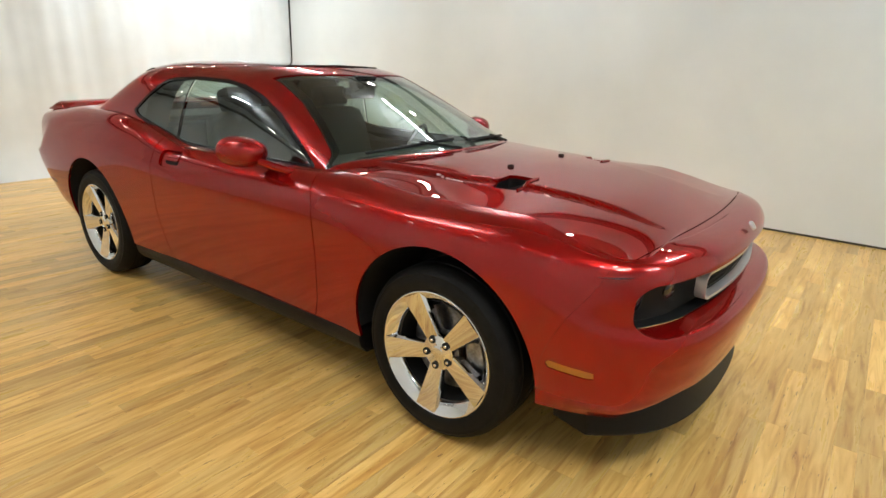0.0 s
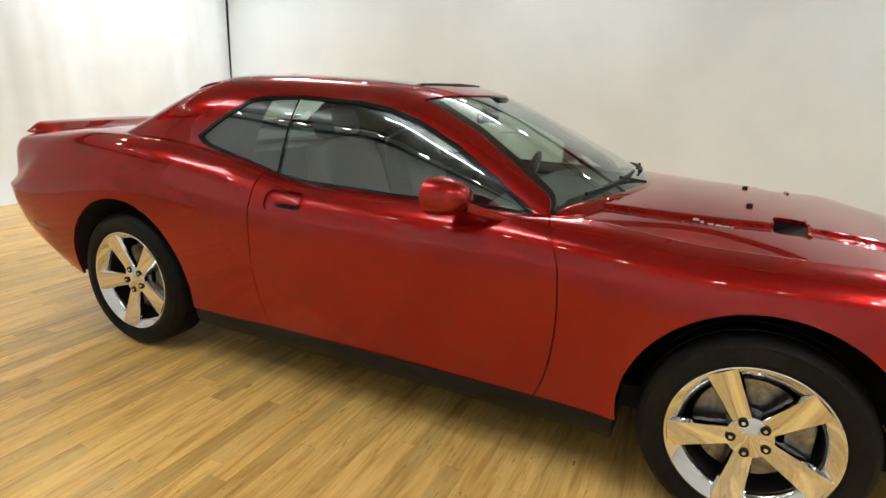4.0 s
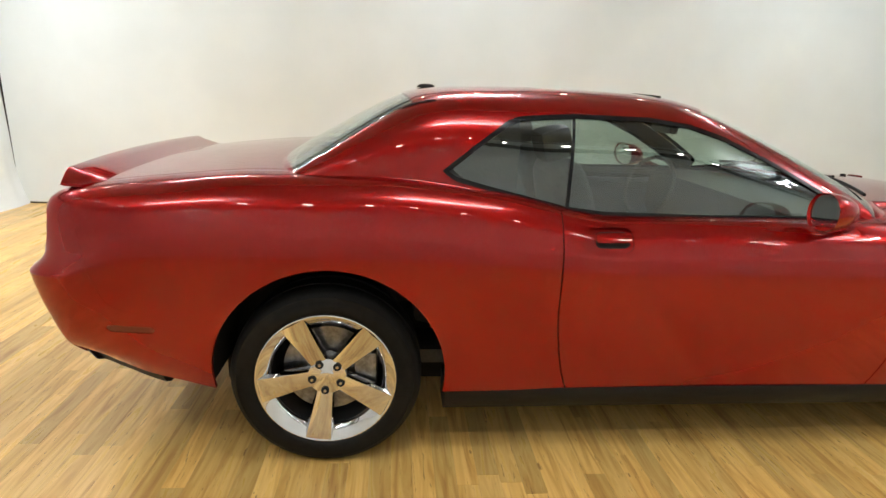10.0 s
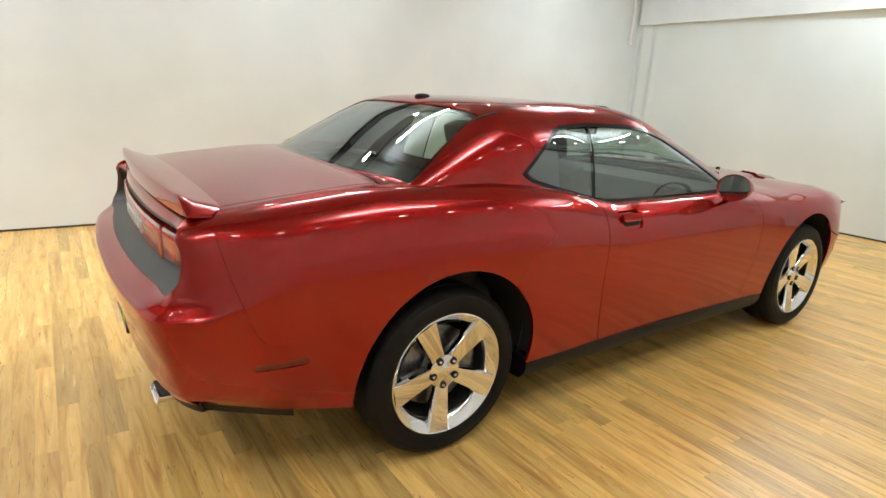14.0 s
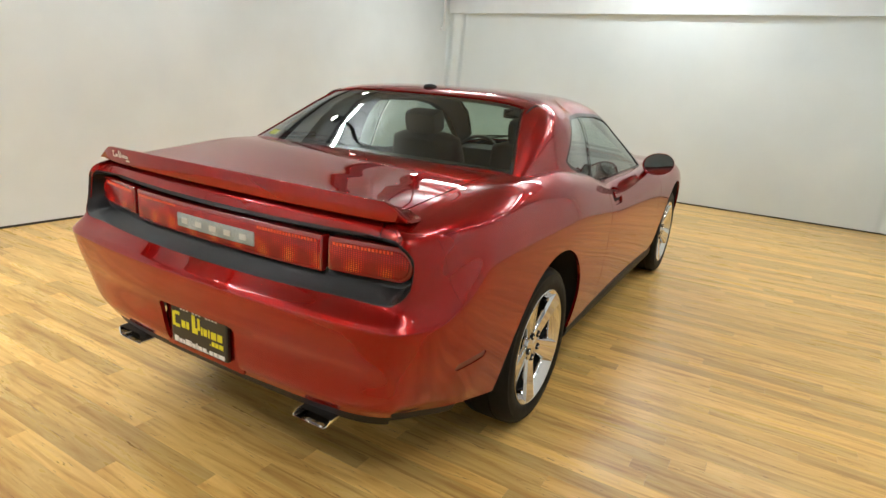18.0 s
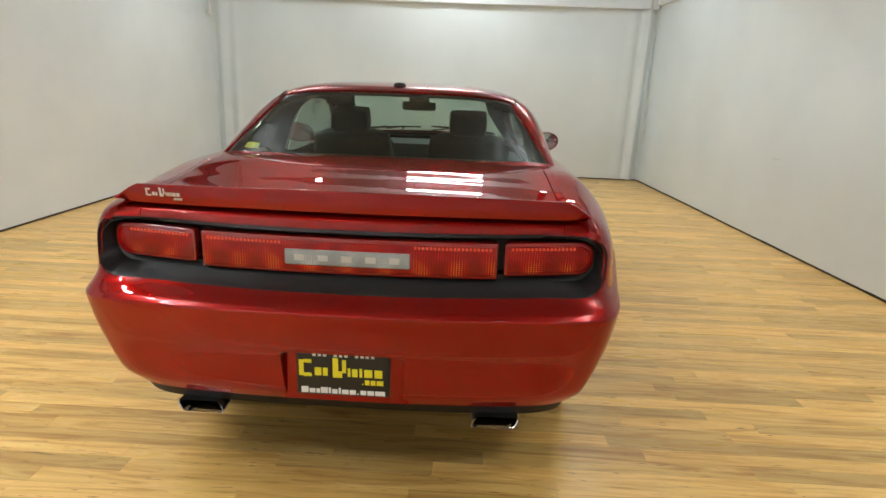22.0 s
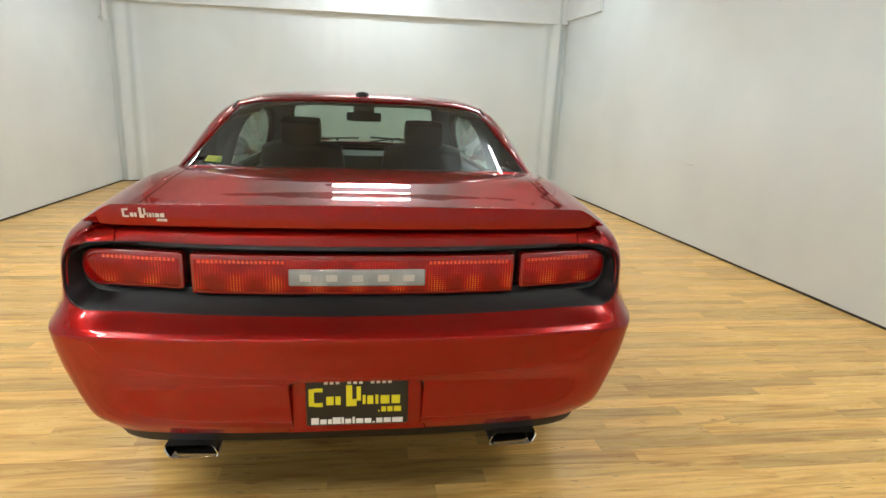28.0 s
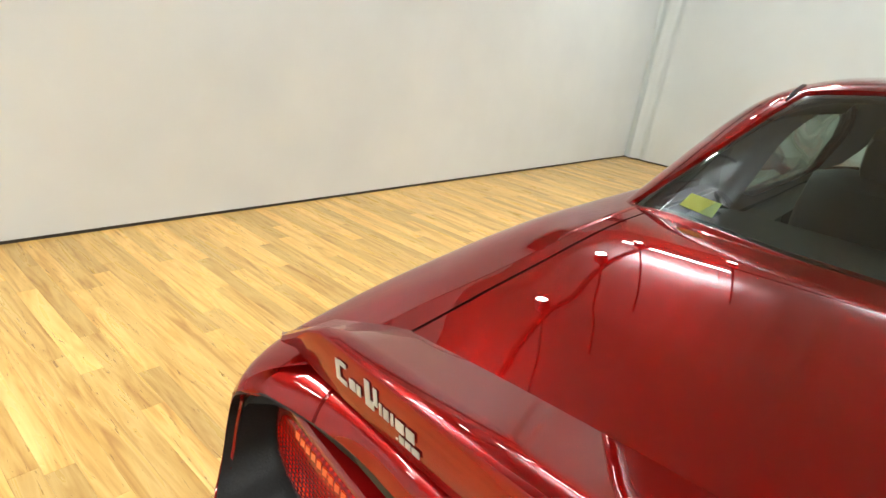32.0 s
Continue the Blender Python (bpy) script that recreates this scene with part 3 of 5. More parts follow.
def body_grid(across, up, sink=0.0):
    """Points of the half body: an array [along the outline][bottom to top]."""
    px, py, s = outline_curve(across)
    tx, ty = np.gradient(px), np.gradient(py)
    n = np.hypot(tx, ty)
    nx, ny = -ty / n, tx / n
    nx[0] = nx[-1] = 0
    v = np.linspace(0, 10, up)
    grid = np.zeros((across, up, 3))
    for i in range(across):
        sec_d = [(k, spline([(a, sec[k][0]) for a, sec in STATIONS], s[i])) for k in range(11)]
        sec_z = [(k, spline([(a, sec[k][1]) for a, sec in STATIONS], s[i])) for k in range(11)]
        for j in range(up):
            d = spline(sec_d, v[j]) + sink
            grid[i, j] = (max(0, px[i] - nx[i] * d), py[i] - ny[i] * d, spline(sec_z, v[j]) - sink * (v[j] / 10) ** 3)
    grid[0, :, 0] = 0
    grid[-1, :, 0] = 0
    return grid


def clip_mesh(grid, keep, mirror=False):
    """The part of a grid surface where all functions keep(x, y, z) are positive, cut along their zero lines."""
    values = [np.vectorize(f, otypes=[float])(grid[..., 0], grid[..., 1], grid[..., 2]) for f in keep]
    bm = bmesh.new()
    made = {}

    def vert(p):
        key = (round(p[0] * 2e4), round(p[1] * 2e4), round(p[2] * 2e4))
        if key not in made:
            made[key] = bm.verts.new(p)
        return made[key]
    for i in range(grid.shape[0] - 1):
        for j in range(grid.shape[1] - 1):
            corner = ((i, j), (i + 1, j), (i + 1, j + 1), (i, j + 1))
            poly = [(grid[c], [val[c] for val in values]) for c in corner]
            for k in range(len(values)):
                if all(p[1][k] >= 0 for p in poly):
                    continue
                cut = []
                for a, b in zip(poly, poly[1:] + poly[:1]):
                    fa, fb = a[1][k], b[1][k]
                    if fa >= 0:
                        cut.append(a)
                    if (fa >= 0) != (fb >= 0):
                        u = fa / (fa - fb)
                        cut.append((a[0] + (b[0] - a[0]) * u, [p + (q - p) * u for p, q in zip(a[1], b[1])]))
                poly = cut
                if not poly:
                    break
            if len(poly) < 3:
                continue
            ring = []
            for p, _ in poly:
                w = vert(p)
                if w not in ring:
                    ring.append(w)
            if len(ring) >= 3:
                try:
                    bm.faces.new(ring)
                except ValueError:
                    pass
    if mirror:
        mirrored(bm)
    bmesh.ops.recalc_face_normals(bm, faces=bm.faces)
    return bm


def mirrored(bm):
    out = bmesh.ops.duplicate(bm, geom=bm.verts[:] + bm.edges[:] + bm.faces[:])
    for w in (g for g in out["geom"] if isinstance(g, bmesh.types.BMVert)):
        w.co.x = -w.co.x
    bmesh.ops.remove_doubles(bm, verts=bm.verts, dist=2e-4)
    bmesh.ops.recalc_face_normals(bm, faces=bm.faces)
    return bm


def flipped(bm):
    """The same shape on the other side of the car."""
    out = bm.copy()
    for w in out.verts:
        w.co.x = -w.co.x
    bmesh.ops.reverse_faces(out, faces=out.faces)
    return out


def both(name, bm, mat, parent, label="", smooth=True):
    """One part on the right side and its twin on the left."""
    twin = flipped(bm)
    return part(name, bm, mat, parent, label, smooth), part(name, twin, mat, parent, label, smooth)


def to_axis(co):
    """Inwards from the skin of the body, towards its long axis."""
    return (Vector((0, min(max(co.y, -0.3), 3.2), 0.7)) - co).normalized()


def flange(bm, depth=0.014, inward=to_axis):
    """Turns the free edges of a sheet inwards, so that a panel shows a thickness at its gaps."""
    free = [e for e in bm.edges if e.is_boundary and max(abs(v.co.x) for v in e.verts) > 1e-4]
    out = bmesh.ops.extrude_edge_only(bm, edges=free)
    for w in [g for g in out["geom"] if isinstance(g, bmesh.types.BMVert)]:
        w.co += inward(w.co) * depth
    bmesh.ops.recalc_face_normals(bm, faces=bm.faces)
    return bm


GRID = body_grid(250, 66)
INNER = body_grid(120, 34, 0.016)
GAP = 0.0024


def arch(y, z):
    """How far a point lies outside the wheel openings."""
    return min(math.hypot(y - 0.008, z - 0.382) - 0.436, math.hypot(y - 2.946, z - 0.382) - 0.436)


def door_rear(z):
    return spline([(0.3, 0.935), (0.42, 0.895), (0.66, 0.862), (0.95, 0.862), (1.1, 0.875)], z)


def door_front(z):
    return spline([(0.3, 2.205), (0.45, 2.255), (0.66, 2.275), (0.84, 2.262), (0.93, 2.225), (1.05, 2.14)], z)


def bumper_line(z):
    """The seam between rear bumper and quarter panel."""
    return spline([(0.3, -0.33), (0.612, -0.36), (0.635, -0.55), (0.66, -0.745), (0.80, -0.815), (0.98, -0.865), (1.1, -0.89)], z)


def nose_line(z):
    """The seam between front bumper and fender."""
    return spline([(0.3, 3.36), (0.50, 3.40), (0.66, 3.47), (0.80, 3.56), (0.9, 3.60)], z)


def rounded(x, z, cx, cz, hx, hz, r):
    """Distance outside a rounded rectangle."""
    qx, qz = abs(x - cx) - hx + r, abs(z - cz) - hz + r
    return math.hypot(max(qx, 0), max(qz, 0)) + min(max(qx, qz), 0) - r


def bezel_rise(x):
    """The lamp recess climbs a little towards its ends."""
    return 0.012 * (x / 0.86) ** 2


def tail_hole(x, y, z):
    return rounded(x, z - bezel_rise(x), 0, 0.916, 0.842, 0.096, 0.075) if y < -0.5 else 1.0


def plate_hole(x, y, z):
    return rounded(x, z, 0, 0.535, 0.205 - 0.05 * (0.62 - z), 0.092, 0.01) if y < -0.5 else 1.0


def grille_hole(x, y, z):
    return rounded(x, z, 0, 0.732 - 0.012 * abs(x), 0.808, 0.090, 0.070) if y > 3.3 else 1.0


def marker_rear(x, y, z):
    return rounded(y, z, -0.70, 0.578, 0.092, 0.0145, 0.005) if x > 0.5 and -1 < y < 0 else 1.0


def marker_front(x, y, z):
    return rounded(y, z + 0.10 * (y - 3.5), 3.50, 0.487, 0.082, 0.0155, 0.005) if x > 0.5 and y > 3.2 else 1.0


def handle_hole(x, y, z):
    return rounded(y, z, 1.035, 0.925, 0.098, 0.043, 0.030) if x > 0.5 else 1.0


# painted panels
door, door_l = both("door", flange(clip_mesh(GRID, [lambda x, y, z: y - door_rear(z) - GAP, lambda x, y, z: door_front(z) - GAP - y, handle_hole])), PAINT, car)
both("front_fender", flange(clip_mesh(GRID, [lambda x, y, z: y - door_front(z) - GAP, lambda x, y, z: nose_line(z) - 0.0004 - y, lambda x, y, z: arch(y, z)])), PAINT, car)
both("quarter_panel", flange(clip_mesh(GRID, [lambda x, y, z: door_rear(z) - GAP - y, lambda x, y, z: y - bumper_line(z) - 0.0005, lambda x, y, z: arch(y, z)])), PAINT, car)
part("front_bumper", flange(clip_mesh(GRID, [lambda x, y, z: y - nose_line(z) - 0.0004, lambda x, y, z: arch(y, z), grille_hole, marker_front], mirror=True)), PAINT, car)
part("rear_bumper", flange(clip_mesh(GRID, [lambda x, y, z: bumper_line(z) - 0.0005 - y, lambda x, y, z: arch(y, z), tail_hole, plate_hole, marker_rear,
                                            lambda x, y, z: max(x - 0.70 - GAP, 0.95 - z) if y < -0.8 else 1.0], mirror=True)), PAINT, car)
# added black shell under the skin: darkens the panel gaps and stops light
part("inner_shell", clip_mesh(INNER, [lambda x, y, z: arch(y, z) - 0.004, lambda x, y, z: rounded(x, z, 0, 0.912, 0.832, 0.095, 0.075) if y < -0.5 else 1, plate_hole, grille_hole], mirror=True), LINER, car)


def edge_at(y, front):
    """The top inner edge of the side panels: half width and height at a place along the car."""
    row = GRID[:, -1]
    half = row[:125] if front else row[125:]
    order = np.argsort(half[:, 1])
    return float(np.interp(y, half[order, 1], half[order, 0])), float(np.interp(y, half[order, 1], half[order, 2]))


def smooth(a, b, t):
    u = min(1.0, max(0.0, (t - a) / (b - a)))
    return u * u * (3 - 2 * u)


def hood_height(x, y):
    """The hood: crowned, with a raised middle that narrows to the front and falls off in a crease."""
    xe, ze = edge_at(y, True)
    zc = spline([(2.3, 1.055), (2.6, 1.05), (2.9, 1.035), (3.3, 0.988), (3.6, 0.947), (3.75, 0.929)], y)
    u = min(1.0, abs(x) / max(xe, 0.05))
    z = ze + (max(zc - 0.02, ze) - ze) * (1 - u ** 2.2)
    half = spline([(2.3, 0.60), (2.8, 0.52), (3.1, 0.44), (3.45, 0.40), (3.7, 0.42)], y)
    return z + 0.018 * smooth(half + 0.012, half - 0.010, abs(x)) * smooth(3.66, 3.36, y)


def sheet(ys, height, front, across=40, keep=(), trim=0.0025):
    g = np.zeros((across, len(ys), 3))
    for j, y in enumerate(ys):
        xe = edge_at(y, front)[0] - trim
        for i in range(across):
            x = xe * i / (across - 1)
            g[i, j] = (x, y, height(x, y))
    return clip_mesh(g, list(keep) or [lambda x, y, z: 1.0], mirror=True)


def scoop_hole(x, y, z):
    return rounded(x + 0.25 * (y - 3.0), y, 0.44, 2.985, 0.085, 0.056, 0.028)


def hood_rear(x):
    return 2.425 - 0.20 * (x / 0.77) ** 2


down = lambda co: Vector((0, 0, -1))
front_y = float(GRID[0, -1, 1])
hood_ys = list(np.linspace(2.15, 3.5, 70)) + list(np.linspace(3.515, front_y - 0.0005, 34))
hood_front = lambda x: 3.705 - 0.075 * (x / 0.8) ** 2
hood = part("hood", flange(sheet(hood_ys, hood_height, True, 64, [scoop_hole, lambda x, y, z: y - hood_rear(x), lambda x, y, z: hood_front(x) - 0.003 - y]), 0.014, down), PAINT, car)
part("nose_header", flange(sheet(hood_ys, hood_height, True, 64, [lambda x, y, z: y - hood_front(x) - GAP], 0.0), 0.012, down), PAINT, car)


def deck_height(x, y):
    xe, ze = edge_at(y, False)
    u = min(1.0, abs(x) / max(xe, 0.05))
    return ze + 0.016 * (1 - u * u) + 0.012 * smooth(-0.65, -0.98, y) * (1 - u ** 6)


deck_ys = list(np.linspace(-0.975, -0.72, 26)) + list(np.linspace(-0.71, 0.10, 44))
trunk_lid = part("trunk_lid", flange(sheet(deck_ys, deck_height, False, 40, [lambda x, y, z: 0.700 - x - GAP, lambda x, y, z: -0.205 + 0.10 * (x / 0.8) ** 2 - y, lambda x, y, z: y + 0.965 + 0.02 * (1 - (x / 0.7) ** 2) - 0.02 * (x / 0.7) ** 2]), 0.012, down), PAINT, car)
both("deck_side", clip_mesh(np.array([[((0.700 + GAP) + (max(edge_at(y, False)[0], 0.703) + 0.004 - 0.700 - GAP) * k / 4, y, deck_height(0.70, y) + (edge_at(y, False)[1] - deck_height(0.70, y)) * k / 4 - 0.0006) for y in np.linspace(-0.90, 0.1, 30)] for k in range(5)]), [lambda x, y, z: 1.0]), PAINT, car)
part("lid_lip", flange(clip_mesh(GRID, [lambda x, y, z: -y - 0.8, lambda x, y, z: 0.70 - GAP - x, tail_hole, lambda x, y, z: z - 0.98], mirror=True), 0.012), PAINT, trunk_lid)

# ---- roof, pillars and glass ----
ROOF = [(-0.36, 1.085), (-0.28, 1.132), (-0.118, 1.222), (0.05, 1.318), (0.2, 1.396), (0.31, 1.438), (0.40, 1.453), (0.55, 1.463), (0.9, 1.469), (1.2, 1.462), (1.42, 1.447), (1.6, 1.414), (1.8, 1.348), (2.0, 1.264), (2.2, 1.174), (2.42, 1.07), (2.50, 1.03)]
BELT = [(-0.36, 1.05), (-0.1, 1.085), (0.2, 1.10), (0.45, 1.085), (0.62, 1.045), (0.9, 0.96), (2.50, 0.94)]


def greenhouse_grid(along, around, sink=0.0):
    grid = np.zeros((along, around, 3))
    for i, y in enumerate(np.linspace(-0.36, 2.50, along)):
        zb = spline(BELT, y)
        top = max(spline(ROOF, y), zb + 0.004) - sink
        for j in range(around):
            a = math.pi / 2 * j / (around - 1)
            c, s = max(math.cos(a), 0) ** 0.37, max(math.sin(a), 0) ** 0.37
            rise = s * (top - zb)
            x = (0.805 - 0.120 * rise / 0.45 - sink) * c
            bow = 0.27 * (x / 0.8) ** 2 * smooth(1.1, 1.9, y) - 0.08 * (x / 0.8) ** 2 * smooth(0.75, 0.25, y)
            grid[i, j] = (x, y - bow, zb + rise - 0.013 * (x / 0.66) ** 2 * (1 if rise > 0.05 else rise / 0.05))
    grid[:, -1, 0] = 0
    return grid


GREEN = greenhouse_grid(170, 90)
GREEN_IN = greenhouse_grid(120, 60, 0.006)
LINING = greenhouse_grid(70, 36, 0.03)


def poly_inside(y, z, pts):
    """Signed distance into a polygon: positive inside."""
    inside, best = False, 9.0
    for (ay, az), (by, bz) in zip(pts, pts[1:] + pts[:1]):
        if (az > z) != (bz > z) and y < ay + (z - az) / (bz - az) * (by - ay):
            inside = not inside
        dy, dz = by - ay, bz - az
        u = min(1, max(0, ((y - ay) * dy + (z - az) * dz) / (dy * dy + dz * dz)))
        best = min(best, math.hypot(y - ay - u * dy, z - az - u * dz))
    return best if inside else -best


SIDE_GLASS = [(0.425, 1.142), (0.56, 1.245), (0.68, 1.328), (0.73, 1.343), (0.95, 1.356), (1.25, 1.35), (1.42, 1.328), (1.56, 1.285), (1.75, 1.200), (1.95, 1.09), (2.10, 1.00), (1.5, 0.997), (1.05, 1.004), (0.90, 1.022), (0.65, 1.083)]


def side_window(x, y, z):
    return poly_inside(y, z, SIDE_GLASS) if x > 0.5 else -1.0


def windshield_in(x, y, z):
    yc = y + 0.27 * (x / 0.8) ** 2
    edge = -poly_inside(y, z, SIDE_GLASS) - 0.075 if x > 0.45 else 1.0
    return min(yc - 1.64, 2.45 - yc, edge, 0.80 * (1.62 - z) + 0.475 - x)


def rear_in(x, y, z):
    yc = y - 0.08 * (x / 0.8) ** 2
    return min(0.268 - yc, yc + 0.262 - 0.05 * (x / 0.7) ** 2, (0.737 - 0.64 * (z - 1.163)) - x) if y < 0.6 else -1.0


def sunroof_in(x, y, z):
    return -rounded(x, y, 0, 1.13, 0.40, 0.30, 0.07) if z > 1.35 else -1.0


def up_in(co):
    return (Vector((0, min(max(co.y, 0.4), 1.6), 1.1)) - co).normalized()


part("roof", flange(clip_mesh(GREEN, [lambda x, y, z: -side_window(x, y, z) - 0.013, lambda x, y, z: -windshield_in(x, y, z), lambda x, y, z: -rear_in(x, y, z), lambda x, y, z: -sunroof_in(x, y, z) - 0.003], mirror=True), 0.02, up_in), PAINT, car, "dark red painted roof and pillars")
trim_bm = clip_mesh(GREEN, [lambda x, y, z: side_window(x, y, z) + 0.013, lambda x, y, z: 0.004 - side_window(x, y, z)])
both("window_trim", flange(trim_bm, 0.01, up_in), GLOSSY_BLACK, car, "thin black window trim")
both("door_window", clip_mesh(GREEN_IN, [side_window, lambda x, y, z: y - 0.925 - 0.10 * (z - 1.15)]), DOOR_GLASS, car, "tinted door window, closed")
both("quarter_window", clip_mesh(GREEN_IN, [side_window, lambda x, y, z: 0.912 + 0.10 * (z - 1.15) - y]), DARK_GLASS, car, "dark tinted quarter window")
both("window_divider", clip_mesh(GREEN, [side_window, lambda x, y, z: 0.925 + 0.10 * (z - 1.15) - y, lambda x, y, z: y - 0.912 - 0.10 * (z - 1.15)]), GLOSSY_BLACK, car)
windshield = part("windshield", clip_mesh(GREEN_IN, [lambda x, y, z: windshield_in(x, y, z) + 0.002], mirror=True), GLASS, car, "sloped windshield reflecting the ceiling")
part("windshield_band", clip_mesh(greenhouse_grid(110, 60, 0.009), [lambda x, y, z: windshield_in(x, y, z) + 0.002, lambda x, y, z: 0.013 - windshield_in(x, y, z)], mirror=True), GLOSSY_BLACK, windshield)
rear_window = part("rear_window", clip_mesh(GREEN_IN, [lambda x, y, z: rear_in(x, y, z) + 0.002], mirror=True), GLASS, car, "tinted rear window")
part("rear_window_band", clip_mesh(greenhouse_grid(110, 60, 0.009), [lambda x, y, z: rear_in(x, y, z) + 0.002, lambda x, y, z: 0.022 - rear_in(x, y, z)], mirror=True), GLOSSY_BLACK, rear_window)
part("sunroof", flange(clip_mesh(GREEN, [sunroof_in], mirror=True), 0.012, up_in), SUNROOF, car, "dark glass sunroof panel, tilted shut")
both("pillar_trim", clip_mesh(greenhouse_grid(120, 60, 0.055), [lambda x, y, z: min(x - 0.5, y - 0.30 + 1.6 * (z - 1.20) if z < 1.2 else y - 0.30, 0.72 + 0.10 * (z - 1.15) - y), lambda x, y, z: -rear_in(x, y, z) - 0.012]), LEATHER, car, "dark grey inner trim of the rear pillar")
part("headlining", clip_mesh(LINING, [lambda x, y, z: -side_window(x, y, z) - 0.004, lambda x, y, z: -windshield_in(x, y, z) - 0.01, lambda x, y, z: -rear_in(x, y, z) - 0.01, lambda x, y, z: 1.0 if y > -0.2 else -1], mirror=True), LINING_GREY, car)


def roof_at(x, y):
    """Height of the roof over a place."""
    best = min(((g[0] - x) ** 2 + (g[1] - y) ** 2, g[2]) for g in GREEN[:, 45:].reshape(-1, 3))
    return float(best[1])


# ---- lower black trim ----
def sill_bm():
    bm = bmesh.new()
    prof = [(0.85, 0.318), (0.892, 0.311), (0.896, 0.285), (0.886, 0.245), (0.85, 0.205), (0.70, 0.195), (0.70, 0.315)]
    ys = np.linspace(0.447, 2.508, 30)
    rows = [[bm.verts.new((x, y, z)) for x, z in prof] for y in ys]
    for a, b in zip(rows, rows[1:]):
        for i in range(len(prof)):
            k = (i + 1) % len(prof)
            bm.faces.new((a[i], a[k], b[k], b[i]))
    bm.faces.new(rows[0])
    bm.faces.new(rows[-1])
    bmesh.ops.recalc_face_normals(bm, faces=bm.faces)
    return bm


both("sill", sill_bm(), BLACK, car, "matt black sill trim")
part("floor_pan", box((-0.66, -0.45, 0.235), (0.66, 3.4, 0.34), 0.02), LINER, car)


def skirt(span, drop, sink, tuck, keep, name, label):
    """A black strip that hangs under the bumper along its lower edge."""
    g = np.zeros((span[1] - span[0], 5, 3))
    low = GRID[span[0]:span[1], 0]
    nrm = np.array([to_axis(Vector(p)) for p in low])
    for k, (f, w) in enumerate(((0.02, 0.004), (0.0, 0.002), (-0.35, 0.004), (-0.85, 0.012), (-1.0, 0.03))):
        g[:, k] = low + nrm * [1, 1, 0] * (w + tuck * k) + [0, 0, f * drop]
    return part(name, flange(clip_mesh(g, keep, mirror=True), 0.02), BLACK, car, label)


skirt((200, 250), 0.055, 0, 0.008, [lambda x, y, z: -0.44 - y], "rear_valance", "black lower rear valance")


def splitter_bm():
    """The chin spoiler under the nose: deep at its ends, thin in the middle."""
    bm = bmesh.new()
    rows = []
    for k in range(41):
        a = -1 + 2 * k / 40
        x = 0.75 * a
        y = 3.81 - 0.09 * abs(a) ** 2 - 0.20 * abs(a) ** 5
        low = 0.182
        rows.append([bm.verts.new(p) for p in ((x, y - 0.07, 0.335), (x, y - 0.015, 0.325), (x * 1.0, y + 0.012, 0.26), (x * 1.01, y + 0.03, low + 0.012), (x * 1.01, y + 0.02, low), (x * 0.99, y - 0.12, low + 0.02), (x * 0.97, y - 0.14, 0.33))])
    for a, b in zip(rows, rows[1:]):
        for i in range(7):
            bm.faces.new((a[i], a[(i + 1) % 7], b[(i + 1) % 7], b[i]))
    bm.faces.new(rows[0])
    bm.faces.new(rows[-1])
    bmesh.ops.recalc_face_normals(bm, faces=bm.faces)
    return bm


part("chin_spoiler", splitter_bm(), BLACK, car, "matt black chin spoiler")


def skin_x(y, z):
    """Half width of the body skin at a place along the car and a height."""
    rows = GRID[30:215]
    pts = sorted((float(np.interp(z, r[:, 2], r[:, 1])), float(np.interp(z, r[:, 2], r[:, 0]))) for r in rows)
    return float(np.interp(y, [p[0] for p in pts], [p[1] for p in pts]))


def arch_liner(cy):
    bm = bmesh.new()
    rows = []
    for k in range(33):
        a = math.pi * (-0.03 + 1.06 * k / 32)
        wide = skin_x(cy + 0.452 * math.cos(a), 0.382 + 0.452 * math.sin(a)) - 0.013
        rows.append([bm.verts.new((x, cy + 0.452 * math.cos(a), 0.382 + 0.452 * math.sin(a))) for x in (wide, 0.70, 0.5)])
    for a, b in zip(rows, rows[1:]):
        for i in range(2):
            bm.faces.new((a[i], a[i + 1], b[i + 1], b[i]))
    mid = bm.verts.new((0.5, cy, 0.3))
    for a, b in zip(rows, rows[1:]):
        bm.faces.new((a[2], b[2], mid))
    return bm


for cy in (0.012, 2.946):
    both("wheel_well", arch_liner(cy), LINER, car)

# ---- wheels ----
wheel = tagged(new("wheel"), "chrome five-spoke wheel with a black tyre")
wheel.parent = car
tyre_profile = [(-0.105, 0.262), (-0.122, 0.29), (-0.123, 0.325), (-0.108, 0.352), (-0.085, 0.362), (-0.05, 0.3645), (-0.047, 0.358), (-0.04, 0.358), (-0.037, 0.3645), (0.0, 0.365), (0.037, 0.3645), (0.04, 0.358), (0.047, 0.358), (0.05, 0.3645),
                (0.085, 0.362), (0.102, 0.354), (0.115, 0.338), (0.118, 0.334), (0.117, 0.330), (0.1215, 0.318), (0.123, 0.30), (0.1205, 0.28), (0.117, 0.272), (0.112, 0.266), (0.10, 0.262)]
part("tyre", lathe(tyre_profile, 72), RUBBER, wheel)
part("rim", lathe([(0.10, 0.256), (0.112, 0.2655), (0.117, 0.2655), (0.1185, 0.262), (0.1165, 0.258), (0.107, 0.245), (0.096, 0.230), (0.086, 0.219), (0.078, 0.2145), (0.068, 0.2135), (0.065, 0.222), (-0.10, 0.228), (-0.10, 0.25)], 72), CHROME, wheel)
# black lining: the shade between the spokes is put into its colour
part("rim_well", lathe([(0.066, 0.2205), (0.0, 0.2205), (-0.088, 0.2205)], 48), LINER, wheel)


